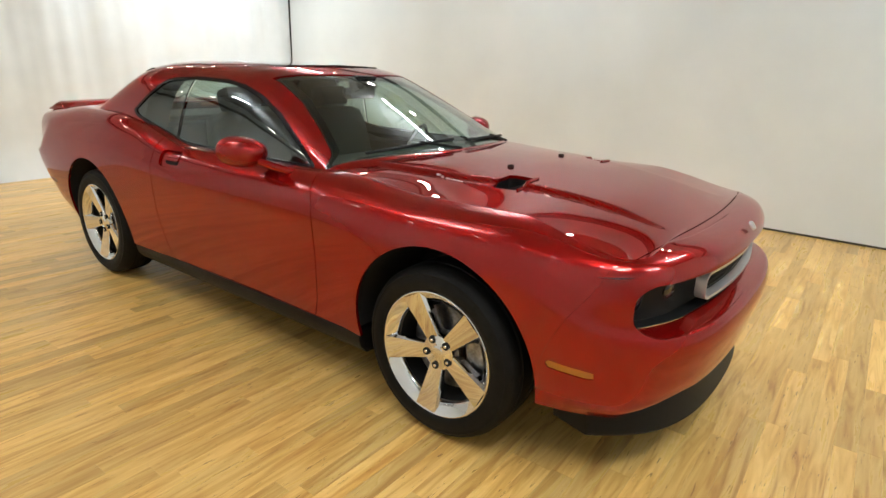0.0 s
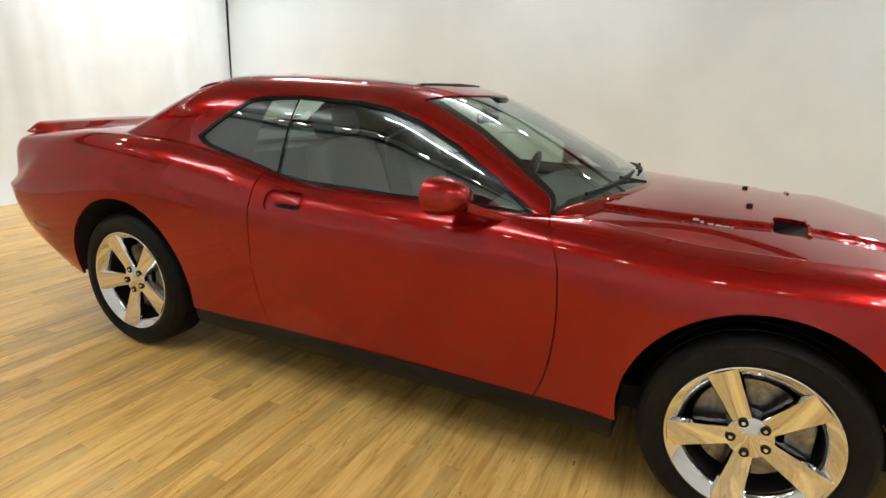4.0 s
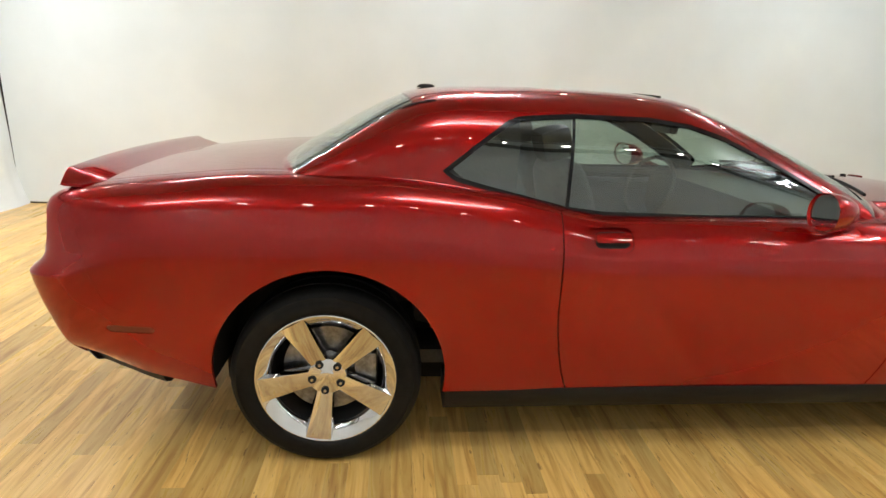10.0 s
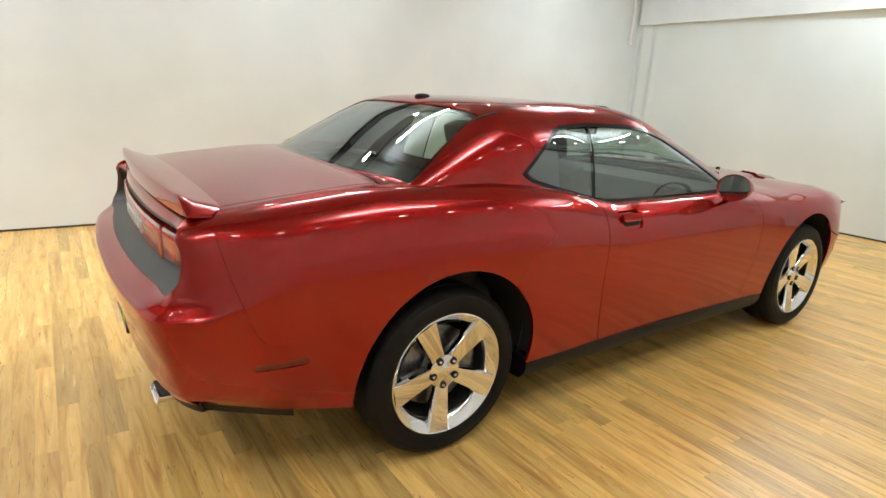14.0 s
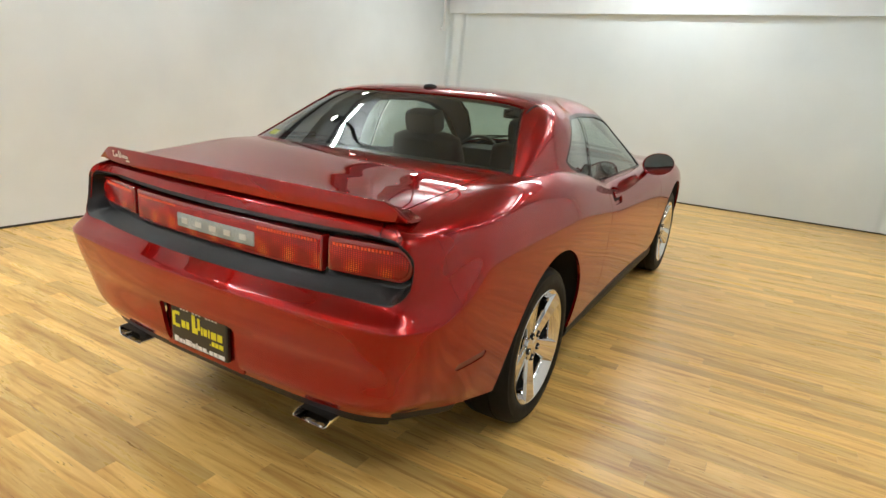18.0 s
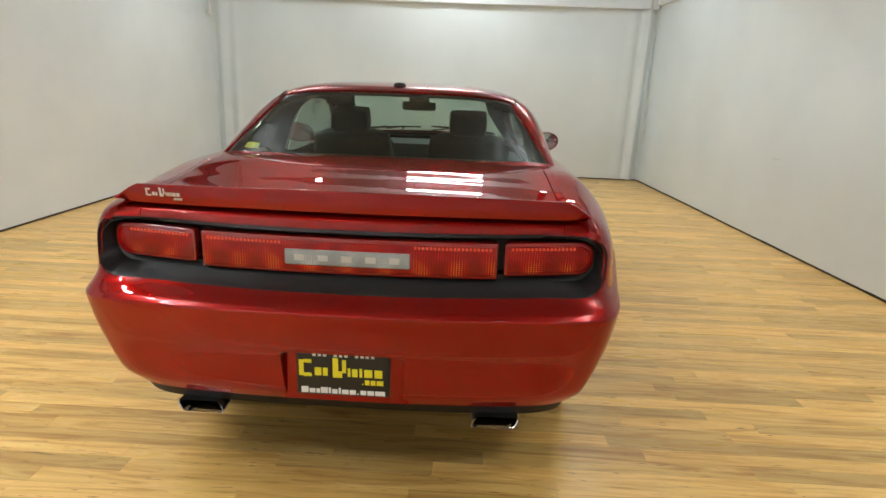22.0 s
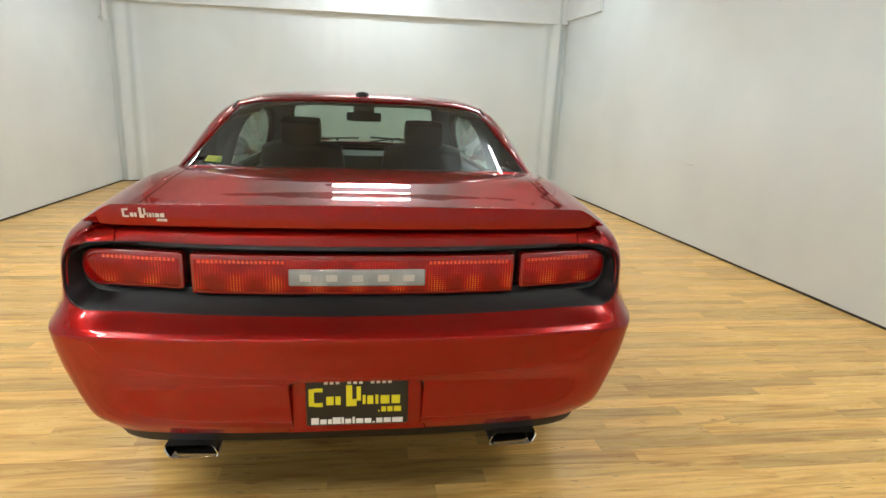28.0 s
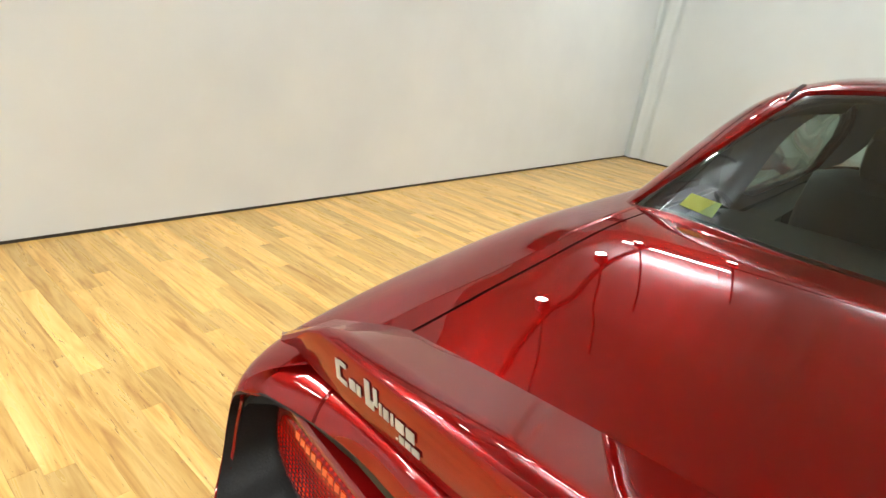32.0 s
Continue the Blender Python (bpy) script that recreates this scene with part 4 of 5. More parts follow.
def spoke_bm(angle):
    bm = bmesh.new()
    rows = []
    for k in range(9):
        r = 0.045 + (0.2545 - 0.045) * k / 8
        w = 0.036 + 0.020 * (k / 8) ** 1.2
        face = 0.084 + 0.0325 * (k / 8) ** 1.15
        rows.append([bm.verts.new((x, r, t)) for x, t in ((face - 0.045, -w * 0.9), (face - 0.013, -w), (face, -w + 0.0075), (face + 0.0016, 0.0), (face, w - 0.0075), (face - 0.013, w), (face - 0.045, w * 0.9))])
    for a, b in zip(rows, rows[1:]):
        for i in range(6):
            bm.faces.new((a[i], a[i + 1], b[i + 1], b[i]))
    bm.faces.new(rows[0])
    bmesh.ops.recalc_face_normals(bm, faces=bm.faces)
    bmesh.ops.transform(bm, matrix=Matrix.Rotation(radians(angle), 4, "X"), verts=bm.verts)
    return bm


for k in range(5):
    angle = -98 + 72 * k
    part("spoke", spoke_bm(angle), CHROME, wheel)
    nut = lathe([(0.097, 0.0), (0.097, 0.006), (0.092, 0.009), (0.07, 0.009)], 12)
    # raised black ring stands for the shaded recess round the nut
    pocket = lathe([(0.0945, 0.0090), (0.0945, 0.0150), (0.092, 0.0160), (0.07, 0.0160)], 16)
    at = Matrix.Rotation(radians(angle), 4, "X") @ Matrix.Translation((0, 0.0575, 0))
    for bm, name, mat in ((nut, "lug_nut", CHROME), (pocket, "lug_pocket", LINER)):
        bmesh.ops.transform(bm, matrix=at, verts=bm.verts)
        part(name, bm, mat, wheel)
part("hub", lathe([(0.095, 0.0), (0.0945, 0.020), (0.0915, 0.029), (0.0905, 0.031), (0.0905, 0.062), (0.085, 0.073), (0.06, 0.080), (0.03, 0.082)], 40), CHROME, wheel)
part("brake_disc", lathe([(0.0, 0.06), (0.012, 0.075), (0.012, 0.178), (-0.012, 0.178), (-0.012, 0.06)], 40), STEEL, wheel)
part("caliper", box((-0.03, 0.10, -0.075), (0.04, 0.19, 0.075), 0.015), STEEL, wheel)
# black backing disc, dark like the shade behind the spokes
part("barrel", lathe([(-0.09, 0.23), (-0.09, 0.05)], 40), LINER, wheel)
wheel.matrix_basis = Matrix.Translation((0.80, -0.008, 0.367))
for x, y, turn in ((0.80, 2.946, 0), (-0.80, -0.008, 180), (-0.80, 2.946, 180)):
    w = copy_thing(wheel, Matrix.Translation((x, y, 0.367)) @ Matrix.Rotation(radians(turn), 4, "Z"))
    w.name = "wheel"

# ---- tail ----
def tail_y(x):
    return -0.992 + 0.068 * (abs(x) / 0.8) ** 2.2


def skin_y(x, z):
    """How far back the rear skin of the body lies at a given width and height."""
    pts = sorted((float(np.interp(z, row[:, 2], row[:, 0])), float(np.interp(z, row[:, 2], row[:, 1]))) for row in GRID[170:])
    return float(np.interp(abs(x), [p[0] for p in pts], [p[1] for p in pts]))


def tail_pan():
    """The black recess behind the lamps with its deep sloped lower lip."""
    bm = bmesh.new()
    loops = []
    for inset, deep, top_in in ((-0.003, -0.006, -0.002), (0.004, -0.002, 0.004), (0.03, 0.004, 0.012), (0.052, 0.018, 0.020), (0.056, 0.05, 0.024)):
        hx, z0, z1 = 0.842 - inset * 1.0, 0.820 + inset, 1.012 - top_in
        cz, hz = (z0 + z1) / 2, (z1 - z0) / 2
        r = 0.074 - min(inset, 0.05) * 0.4
        r = min(r, hz)
        loop = []
        for cx, sz, a0 in ((hx - r, 1, 90), (hx - r, -1, 0), (-(hx - r), -1, -90), (-(hx - r), 1, -180)):
            for k in range(9):
                a = radians(a0 - 90 * k / 8)
                loop.append((cx + r * math.cos(a), cz + sz * (hz - r) + r * math.sin(a)))
        fine = []
        for (ax, az), (bx, bz) in zip(loop, loop[1:] + loop[:1]):
            n = max(1, int(abs(bx - ax) / 0.06))
            fine += [(ax + (bx - ax) * k / n, az + (bz - az) * k / n) for k in range(n)]
        loops.append([bm.verts.new((x, (skin_y(x, z + bezel_rise(x)) + 0.003 if deep < 0 else tail_y(x) + deep), z + bezel_rise(x))) for x, z in fine])
    for a, b in zip(loops, loops[1:]):
        n = min(len(a), len(b))
        for i in range(n):
            try:
                bm.faces.new((a[i], a[(i + 1) % n], b[(i + 1) % n], b[i]))
            except ValueError:
                pass
    bm.faces.new(loops[-1])
    bmesh.ops.recalc_face_normals(bm, faces=bm.faces)
    return bm


part("tail_bezel", tail_pan(), BEZEL, car, "satin black recess round the tail lamps")


def lens(x0, x1, z0, z1, r, front, depth, curve, slant=(0, 0), rise=lambda x: 0.0):
    """A lamp lens bent along the tail, with a rounded rim. slant leans its two ends."""
    bm = bmesh.new()
    cx, cz, hx, hz = (x0 + x1) / 2, (z0 + z1) / 2, (x1 - x0) / 2, (z1 - z0) / 2
    rows = []
    for inset, out in ((0.0, -depth), (0.0, 0.0), (0.0025, 0.003), (0.007, 0.004)):
        loop = []
        rr = max(r - inset, 0.002)
        for sx, sz, a0 in ((1, 1, 90), (1, -1, 0), (-1, -1, -90), (-1, 1, -180)):
            rq = min(rr, hz - inset - 1e-4) if (slant[0] if sx < 0 else slant[1]) == 0 else min(slant[0] if sx < 0 else slant[1], hz - inset - 1e-4)
            for k in range(7):
                a = radians(a0 - 90 * k / 6)
                loop.append((cx + sx * (hx - inset - rq) + rq * math.cos(a), cz + sz * (hz - inset - rq) + rq * math.sin(a)))
        fine = []
        for (ax, az), (bx, bz) in zip(loop, loop[1:] + loop[:1]):
            n = max(1, round(abs(bx - ax) / 0.03))
            fine += [(ax + (bx - ax) * k / n, az + (bz - az) * k / n) for k in range(n)]
        rows.append([bm.verts.new((x, curve(x) + front - out, z + rise(x))) for x, z in fine])
    for a, b in zip(rows, rows[1:]):
        if len(a) == len(b):
            for i in range(len(a)):
                bm.faces.new((a[i], a[(i + 1) % len(a)], b[(i + 1) % len(a)], b[i]))
    last = rows[-1]
    top = sorted([v for v in last if v.co.z > cz], key=lambda v: v.co.x)
    bottom = sorted([v for v in last if v.co.z <= cz], key=lambda v: v.co.x)
    if len(top) == len(bottom):
        for i in range(len(top) - 1):
            try:
                bm.faces.new((top[i], top[i + 1], bottom[i + 1], bottom[i]))
            except ValueError:
                pass
    else:
        bm.faces.new(last)
    bmesh.ops.recalc_face_normals(bm, faces=bm.faces)
    return bm


PRISM_BM = bmesh.new()
add_box(PRISM_BM, (-0.0038, -0.0028, -0.005), (0.0038, 0.0028, 0.005), 0.0)
PRISM_MESH = mesh_of("prism", PRISM_BM, PRISM, False)


def prism_row(x0, x1, z, curve, rise, lamp, side=1):
    """Short upright prisms side by side along the top of a lens."""
    n = int((x1 - x0) / 0.0125)
    for k in range(n):
        x = x0 + (k + 0.5) * (x1 - x0) / n
        prism = new("prism", PRISM_MESH)
        prism.location = (side * x, curve(x) - 0.0068, z + rise(x) - 0.005)
        prism.parent = lamp


flat = lambda x: 0.0
lamps = both("tail_lamp", lens(0.511, 0.808, 0.872, 0.984, 0.012, -0.002, 0.03, tail_y, (0, 0.05), bezel_rise), LENS_DARK, car, "red ribbed outer tail lamp in a dark red frame")
outer = lens(0.519, 0.799, 0.881, 0.972, 0.008, -0.0045, 0.02, tail_y, (0, 0.044), bezel_rise)
for lamp, bm, side in zip(lamps, (outer, flipped(outer)), (1, -1)):
    part("lens", bm, LENS, lamp, "red lens with rows of small prisms")
    prism_row(0.530, 0.745, 0.969, tail_y, bezel_rise, lamp, side)
centre_lamp = part("centre_lamp", lens(-0.490, 0.490, 0.864, 0.986, 0.008, -0.002, 0.03, tail_y), LENS_DARK, car, "red ribbed lamp bar between the tail lamps")
part("lens", lens(-0.482, 0.482, 0.873, 0.974, 0.006, -0.0045, 0.02, tail_y), LENS, centre_lamp, "red lens with rows of small prisms")
for x0, x1 in ((-0.47, -0.215), (0.215, 0.47)):
    prism_row(x0, x1, 0.971, tail_y, flat, centre_lamp)
reverse_lamp = part("reverse_lamp", lens(-0.205, 0.205, 0.893, 0.946, 0.006, -0.0085, 0.012, tail_y), CLEAR_LENS, car, "clear ribbed reversing lamp with raised pale letter shapes")
for k in range(5):
    x = -0.155 + 0.0775 * k
    bm = bmesh.new()
    add_box(bm, (x - 0.017, tail_y(x) - 0.0155, 0.909), (x + 0.017, tail_y(x) - 0.0115, 0.930), 0.0015)
    part("badge_block", bm, SILVER_PRINT, reverse_lamp)


def spoiler_bm():
    """The lid spoiler: a blade with a flat rear face, swept down into points at its ends."""
    bm = bmesh.new()
    rows = []
    for k in range(61):
        a = -1 + 2 * k / 60
        x = 0.783 * a
        end = max(0.0, (abs(a) - 0.91) / 0.09)
        y = -0.988 + 0.045 * abs(a) ** 2.2
        top = 1.137 - 0.012 * abs(a) ** 2 - 0.044 * end
        low = 1.066 + 0.010 * end
        lead = -0.815 - 0.05 * end
        base = deck_height(min(abs(x), 0.70), lead)
        base = min(base - 0.001, top - 0.003)
        sect = [(y + 0.022, low - 0.006), (y + 0.012, low), (y + 0.002, top - 0.007), (y + 0.004, top - 0.001), (y + 0.012, top + 0.001), ((y + lead) / 2 - 0.02, base + (top - base) * 0.62), (lead, base), (lead + 0.0, base - 0.01)]
        rows.append([bm.verts.new((x + (0.012 * end * (1 if a > 0 else -1) if i in (1,) else 0), yy, zz)) for i, (yy, zz) in enumerate(sect)])
    for a, b in zip(rows, rows[1:]):
        for i in range(7):
            bm.faces.new((a[i], a[i + 1], b[i + 1], b[i]))
    bm.faces.new(rows[0])
    bm.faces.new(rows[-1])
    bmesh.ops.recalc_face_normals(bm, faces=bm.faces)
    return bm


spoiler = part("spoiler", spoiler_bm(), PAINT, trunk_lid, "dark red lip spoiler with a small silver dealer mark")


def flat_bars(name, bars, m, mat, parent, thick=0.0008):
    """Thin raised bars, each (x0, z0, x1, z1), laid on a plane given by m."""
    for x0, z0, x1, z1 in bars:
        part(name, box((x0, -thick, z0), (x1, 0.0, z1), m=m), mat, parent)


face = Matrix.Translation((-0.607, -0.9575, 1.100)) @ Matrix.Rotation(radians(-5.3), 4, "Z") @ Matrix.Rotation(radians(9.9), 4, "X")

def letter_blocks(spec, scale=1.0):
    """Plain upright blocks, one for each letter of a word that is not spelled: (left, low, width, height)."""
    return [(x * scale, z * scale, (x + w) * scale, (z + h) * scale) for x, z, w, h in spec]


# a tall first block, a taller one in the middle, low ones between, and a small row under the end
WORD = [(-0.146, -0.016, 0.012, 0.044), (-0.134, 0.020, 0.020, 0.010), (-0.134, -0.018, 0.020, 0.010), (-0.106, -0.014, 0.017, 0.022), (-0.085, -0.014, 0.012, 0.022), (-0.060, -0.018, 0.014, 0.054), (-0.046, -0.018, 0.010, 0.018), (-0.036, -0.004, 0.010, 0.036),
        (-0.022, -0.014, 0.007, 0.024), (-0.011, -0.014, 0.014, 0.022), (0.008, -0.014, 0.007, 0.024), (0.020, -0.014, 0.021, 0.022), (0.046, -0.014, 0.020, 0.022)]
SMALL_ROW = [(0.020, -0.036, 0.004, 0.004), (0.028, -0.036, 0.012, 0.014), (0.043, -0.036, 0.013, 0.014), (0.059, -0.036, 0.018, 0.014)]
MARK = letter_blocks([(x + 0.03, z, w, h) for x, z, w, h in WORD + SMALL_ROW], 0.56)
flat_bars("dealer_mark", MARK, face, SILVER_PRINT, spoiler)

# plate in its recess
pan = bmesh.new()
add_box(pan, (-0.212, -1.062, 0.436), (0.212, -1.045, 0.632), 0.004)
part("plate_recess", pan, PAINT, car)
plate = part("licence_plate", lens(-0.155, 0.155, 0.468, 0.622, 0.008, -1.078, 0.010, lambda x: 0.0), PLATE_BLACK, car, "black dealer plate with yellow and white bars for its lettering")
face = Matrix.Translation((0, -1.0822, 0.545))
flat_bars("plate_mark", letter_blocks([(x + 0.034, z + 0.010, w, h) for x, z, w, h in WORD], 1.30), face, YELLOW_PRINT, plate)
flat_bars("plate_mark", letter_blocks([(x + 0.030, z + 0.010, w, h) for x, z, w, h in SMALL_ROW], 1.25), face, YELLOW_PRINT, plate)
LINE = [(-0.142, 0.018, 0.022), (-0.121, 0.015, 0.016), (-0.103, 0.009, 0.016), (-0.092, 0.019, 0.022), (-0.071, 0.006, 0.022), (-0.062, 0.014, 0.016), (-0.045, 0.006, 0.022), (-0.036, 0.017, 0.016), (-0.016, 0.016, 0.016), (0.003, 0.005, 0.005), (0.012, 0.015, 0.016), (0.030, 0.017, 0.016), (0.050, 0.026, 0.016)]
flat_bars("plate_line", [(1.28 * (x + 0.033), -0.070, 1.28 * (x + w + 0.033), -0.070 + h) for x, w, h in LINE], face, WHITE_PRINT, plate)
flat_bars("plate_line", [(-0.10 + 0.0175 * k, 0.064, -0.089 + 0.0175 * k, 0.074) for k in range(12) if k not in (3, 7)], face, WHITE_PRINT, plate)


def exhaust_bm():
    bm = bmesh.new()
    rows = []
    for y, s in ((-0.70, 0.9), (-1.035, 1.0), (-1.04, 0.99), (-1.038, 0.94), (-0.80, 0.90)):
        ring = []
        for sx, sz, a0 in ((1, 1, 90), (1, -1, 0), (-1, -1, -90), (-1, 1, -180)):
            for k in range(6):
                a = radians(a0 - 18 * k)
                ring.append((sx * 0.062 * s + 0.014 * s * math.cos(a), sz * 0.005 * s + 0.014 * s * math.sin(a)))
        rows.append([bm.verts.new((0.51 + u + 0.6 * w, y + 0.25 * w, 0.370 + w)) for u, w in ring])
    for a, b in zip(rows, rows[1:]):
        for i in range(len(a)):
            bm.faces.new((a[i], a[(i + 1) % len(a)], b[(i + 1) % len(a)], b[i]))
    bmesh.ops.recalc_face_normals(bm, faces=bm.faces)
    return bm


tips = both("exhaust_tip", exhaust_bm(), CHROME, car, "flat chrome exhaust tip")
for tip, sx in zip(tips, (1, -1)):
    part("exhaust_bore", box((0.44 if sx > 0 else -0.58, -0.86, 0.35), (0.58 if sx > 0 else -0.44, -0.85, 0.39)), LINER, tip)
part("muffler", box((-0.52, -0.84, 0.345), (0.52, -0.62, 0.43), 0.03), LINER, car)


def skin_patch(hole, mat, name, label, out=-0.003):
    """A lens that fills a hole in the body skin, set slightly in."""
    return both(name, flange(clip_mesh(body_grid(250, 66, -out), [lambda x, y, z: -hole(x, y, z) - 0.0015]), 0.01), mat, car, label)


skin_patch(marker_rear, MARKER_RED, "side_marker", "dark red rear side marker")
skin_patch(marker_front, AMBER, "side_marker", "amber front side marker")

# ---- nose ----
def nose_y(x):
    return 3.845 - 0.05 * abs(x / 0.5) ** 2 if abs(x) < 0.5 else 3.795 - 0.13 * ((abs(x) - 0.5) / 0.3) ** 1.6


grille_back = bmesh.new()
rows = [[grille_back.verts.new((x, nose_y(x) - deep, z)) for deep, z in ((0.028, 0.652), (0.075, 0.656), (0.085, 0.735), (0.075, 0.83), (0.006, 0.84))] for x in np.linspace(-0.85, 0.85, 45)]
for a, b in zip(rows, rows[1:]):
    for i in range(4):
        grille_back.faces.new((a[i], a[i + 1], b[i + 1], b[i]))
grille = part("grille", grille_back, BLACK, car, "black recessed grille")
def nose_skin(x, z):
    """How far forward the front skin of the body lies at a given width and height."""
    pts = sorted((float(np.interp(z, row[:, 2], row[:, 0])), float(np.interp(z, row[:, 2], row[:, 1]))) for row in GRID[:75])
    return float(np.interp(abs(x), [p[0] for p in pts], [p[1] for p in pts]))


ledge = bmesh.new()
rows = []
for x in np.linspace(-0.80, 0.80, 45):
    low = 0.642 - 0.012 * abs(x)
    front, back = nose_skin(x, low) - 0.001, nose_y(x)
    rows.append([ledge.verts.new(p) for p in ((x, front, low - 0.03), (x, front, low - 0.001), (x, max(back, front - 0.03) - 0.006, low + 0.005), (x, back - 0.032, low + 0.012), (x, back - 0.034, low - 0.04))])
for a, b in zip(rows, rows[1:]):
    for i in range(4):
        ledge.faces.new((a[i], a[i + 1], b[i + 1], b[i]))
bmesh.ops.recalc_face_normals(ledge, faces=ledge.faces)
part("grille_ledge", ledge, PAINT, car)


def bent_bar(path, radius, steps=8):
    """A round bar along a path of points."""
    bm = bmesh.new()
    rows = []
    for i, p in enumerate(path):
        p = Vector(p)
        t = (Vector(path[min(i + 1, len(path) - 1)]) - Vector(path[max(i - 1, 0)])).normalized()
        side = t.cross(Vector((0, 0, 1)))
        side = side.normalized() if side.length > 1e-3 else Vector((1, 0, 0))
        up = side.cross(t).normalized()
        rows.append([bm.verts.new(p + (side * math.cos(2 * math.pi * k / steps) + up * math.sin(2 * math.pi * k / steps)) * radius) for k in range(steps)])
    for a, b in zip(rows, rows[1:]):
        for k in range(steps):
            bm.faces.new((a[k], a[(k + 1) % steps], b[(k + 1) % steps], b[k]))
    bm.faces.new(rows[0])
    bm.faces.new(rows[-1])
    bmesh.ops.recalc_face_normals(bm, faces=bm.faces)
    return bm


def grille_ring():
    """The bright frame inside the grille: a flat band bent round a long rounded rectangle."""
    pts = []
    for sx, sz, a0 in ((1, 1, 90), (1, -1, 0), (-1, -1, -90), (-1, 1, -180)):
        for k in range(7):
            a = radians(a0 - 15 * k)
            pts.append((sx * 0.40 + 0.035 * math.cos(a), 0.735 + sz * 0.018 + 0.035 * math.sin(a)))
    fine = []
    for (ax, az), (bx, bz) in zip(pts, pts[1:] + pts[:1]):
        n = max(1, round(abs(bx - ax) / 0.06))
        fine += [(ax + (bx - ax) * k / n, az + (bz - az) * k / n) for k in range(n)]
    bm = bmesh.new()
    loops = []
    for s, d in ((0.0, -0.05), (0.0, -0.012), (0.010, -0.012), (0.016, -0.05)):
        loops.append([bm.verts.new((x * (1 - s / 0.43), nose_y(x) + d, 0.735 + (z - 0.735) * (1 - s / 0.053))) for x, z in fine])
    for a, b in zip(loops, loops[1:]):
        for i in range(len(a)):
            bm.faces.new((a[i], a[(i + 1) % len(a)], b[(i + 1) % len(a)], b[i]))
    bmesh.ops.recalc_face_normals(bm, faces=bm.faces)
    return bm


part("grille_surround", grille_ring(), SATIN_SILVER, grille, "bright grille surround")
for k in range(6):
    z = 0.70 + 0.014 * k
    part("grille_bar", bent_bar([(x, nose_y(x) - 0.045, z) for x in np.linspace(-0.40, 0.40, 13)], 0.0022, 5), BLACK, grille)
for x in (0.52, 0.68, -0.52, -0.68):
    m = Matrix.Translation((x, nose_y(x) - 0.118, 0.738)) @ Matrix.Rotation(radians(90), 4, "Z")
    lamp = part("headlamp", lathe([(0.035, 0.0), (0.034, 0.03), (0.026, 0.055), (0.015, 0.066), (-0.03, 0.066)], 28, m=m), SUNROOF, car, "dark round headlamp in the dark recess")
    part("lamp_ring", lathe([(0.017, 0.064), (0.02, 0.068), (0.014, 0.074), (-0.02, 0.074)], 28, m=m), GLOSSY_BLACK, lamp)
badge = part("nose_badge", lens(-0.022, 0.022, 0.868, 0.905, 0.012, 0.0, 0.006, lambda x: 0.0), SATIN_SILVER, car, "small silver badge on the nose")
badge.matrix_basis = Matrix.Translation((0, 3.842, 0.89)) @ Matrix.Rotation(radians(180), 4, "Z") @ Matrix.Rotation(radians(-35), 4, "X") @ Matrix.Translation((0, 0, -0.887))

# ---- hood fittings ----
def scoop_bm():
    """A dark intake with a sloped floor sunk in the hood."""
    bm = bmesh.new()
    pts = []
    for sx, sy, a0 in ((1, 1, 90), (1, -1, 0), (-1, -1, -90), (-1, 1, -180)):
        for k in range(5):
            a = radians(a0 - 22.5 * k)
            pts.append((0.44 + sx * 0.058 + 0.03 * math.cos(a), 2.985 + sy * 0.029 + 0.03 * math.sin(a)))
    top = [bm.verts.new((x - 0.25 * (y - 3.0), y, hood_height(x - 0.25 * (y - 3.0), y) - 0.003)) for x, y in pts]
    low = [bm.verts.new((v.co.x, v.co.y, v.co.z - 0.012 - 0.045 * smooth(3.04, 2.93, v.co.y))) for v in top]
    for i in range(len(top)):
        k = (i + 1) % len(top)
        bm.faces.new((top[i], top[k], low[k], low[i]))
    bm.faces.new(low)
    bmesh.ops.recalc_face_normals(bm, faces=bm.faces)
    return bm


both("hood_scoop", scoop_bm(), BLACK, hood, "black hood scoop inlet")
lip = [(x, 3.045 - 0.01 * abs(x - 0.42), hood_height(x, 3.045) + 0.002) for x in np.linspace(0.34, 0.51, 8)]
both("scoop_lip", bent_bar(lip, 0.007), PAINT, hood)
for x, y in ((0.255, 2.855), (-0.255, 2.855)):
    part("washer_nozzle", box((x - 0.012, y - 0.012, hood_height(x, y) - 0.003), (x + 0.012, y + 0.012, hood_height(x, y) + 0.011), 0.004), BLACK, hood)
for k, w in enumerate((0.02, 0.012, 0.02, 0.022, 0.022, 0.01)):
    y = 2.66 + 0.026 * k
    both("badge_mark", box((0.553, y, hood_height(0.545, y) - 0.006), (0.558, y + w, hood_height(0.545, y) + 0.0025), 0.001), SATIN_SILVER, hood)

cowl = np.zeros((30, 6, 3))
for i in range(30):
    x = 0.74 * i / 29
    for j in range(6):
        y = hood_rear(x) + 0.03 - 0.14 * j / 5
        cowl[i, j] = (x, y, hood_height(x, max(y, hood_rear(x))) - 0.012 + 0.012 * (j / 5) - 0.01 * math.sin(math.pi * j / 5))
part("cowl", clip_mesh(cowl, [lambda x, y, z: 1.0], mirror=True), BLACK, car, "black plastic cowl under the wipers")


def glass_top(x, y):
    yc = y + 0.27 * (x / 0.8) ** 2
    return spline(ROOF, yc) - 0.013 * (x / 0.66) ** 2


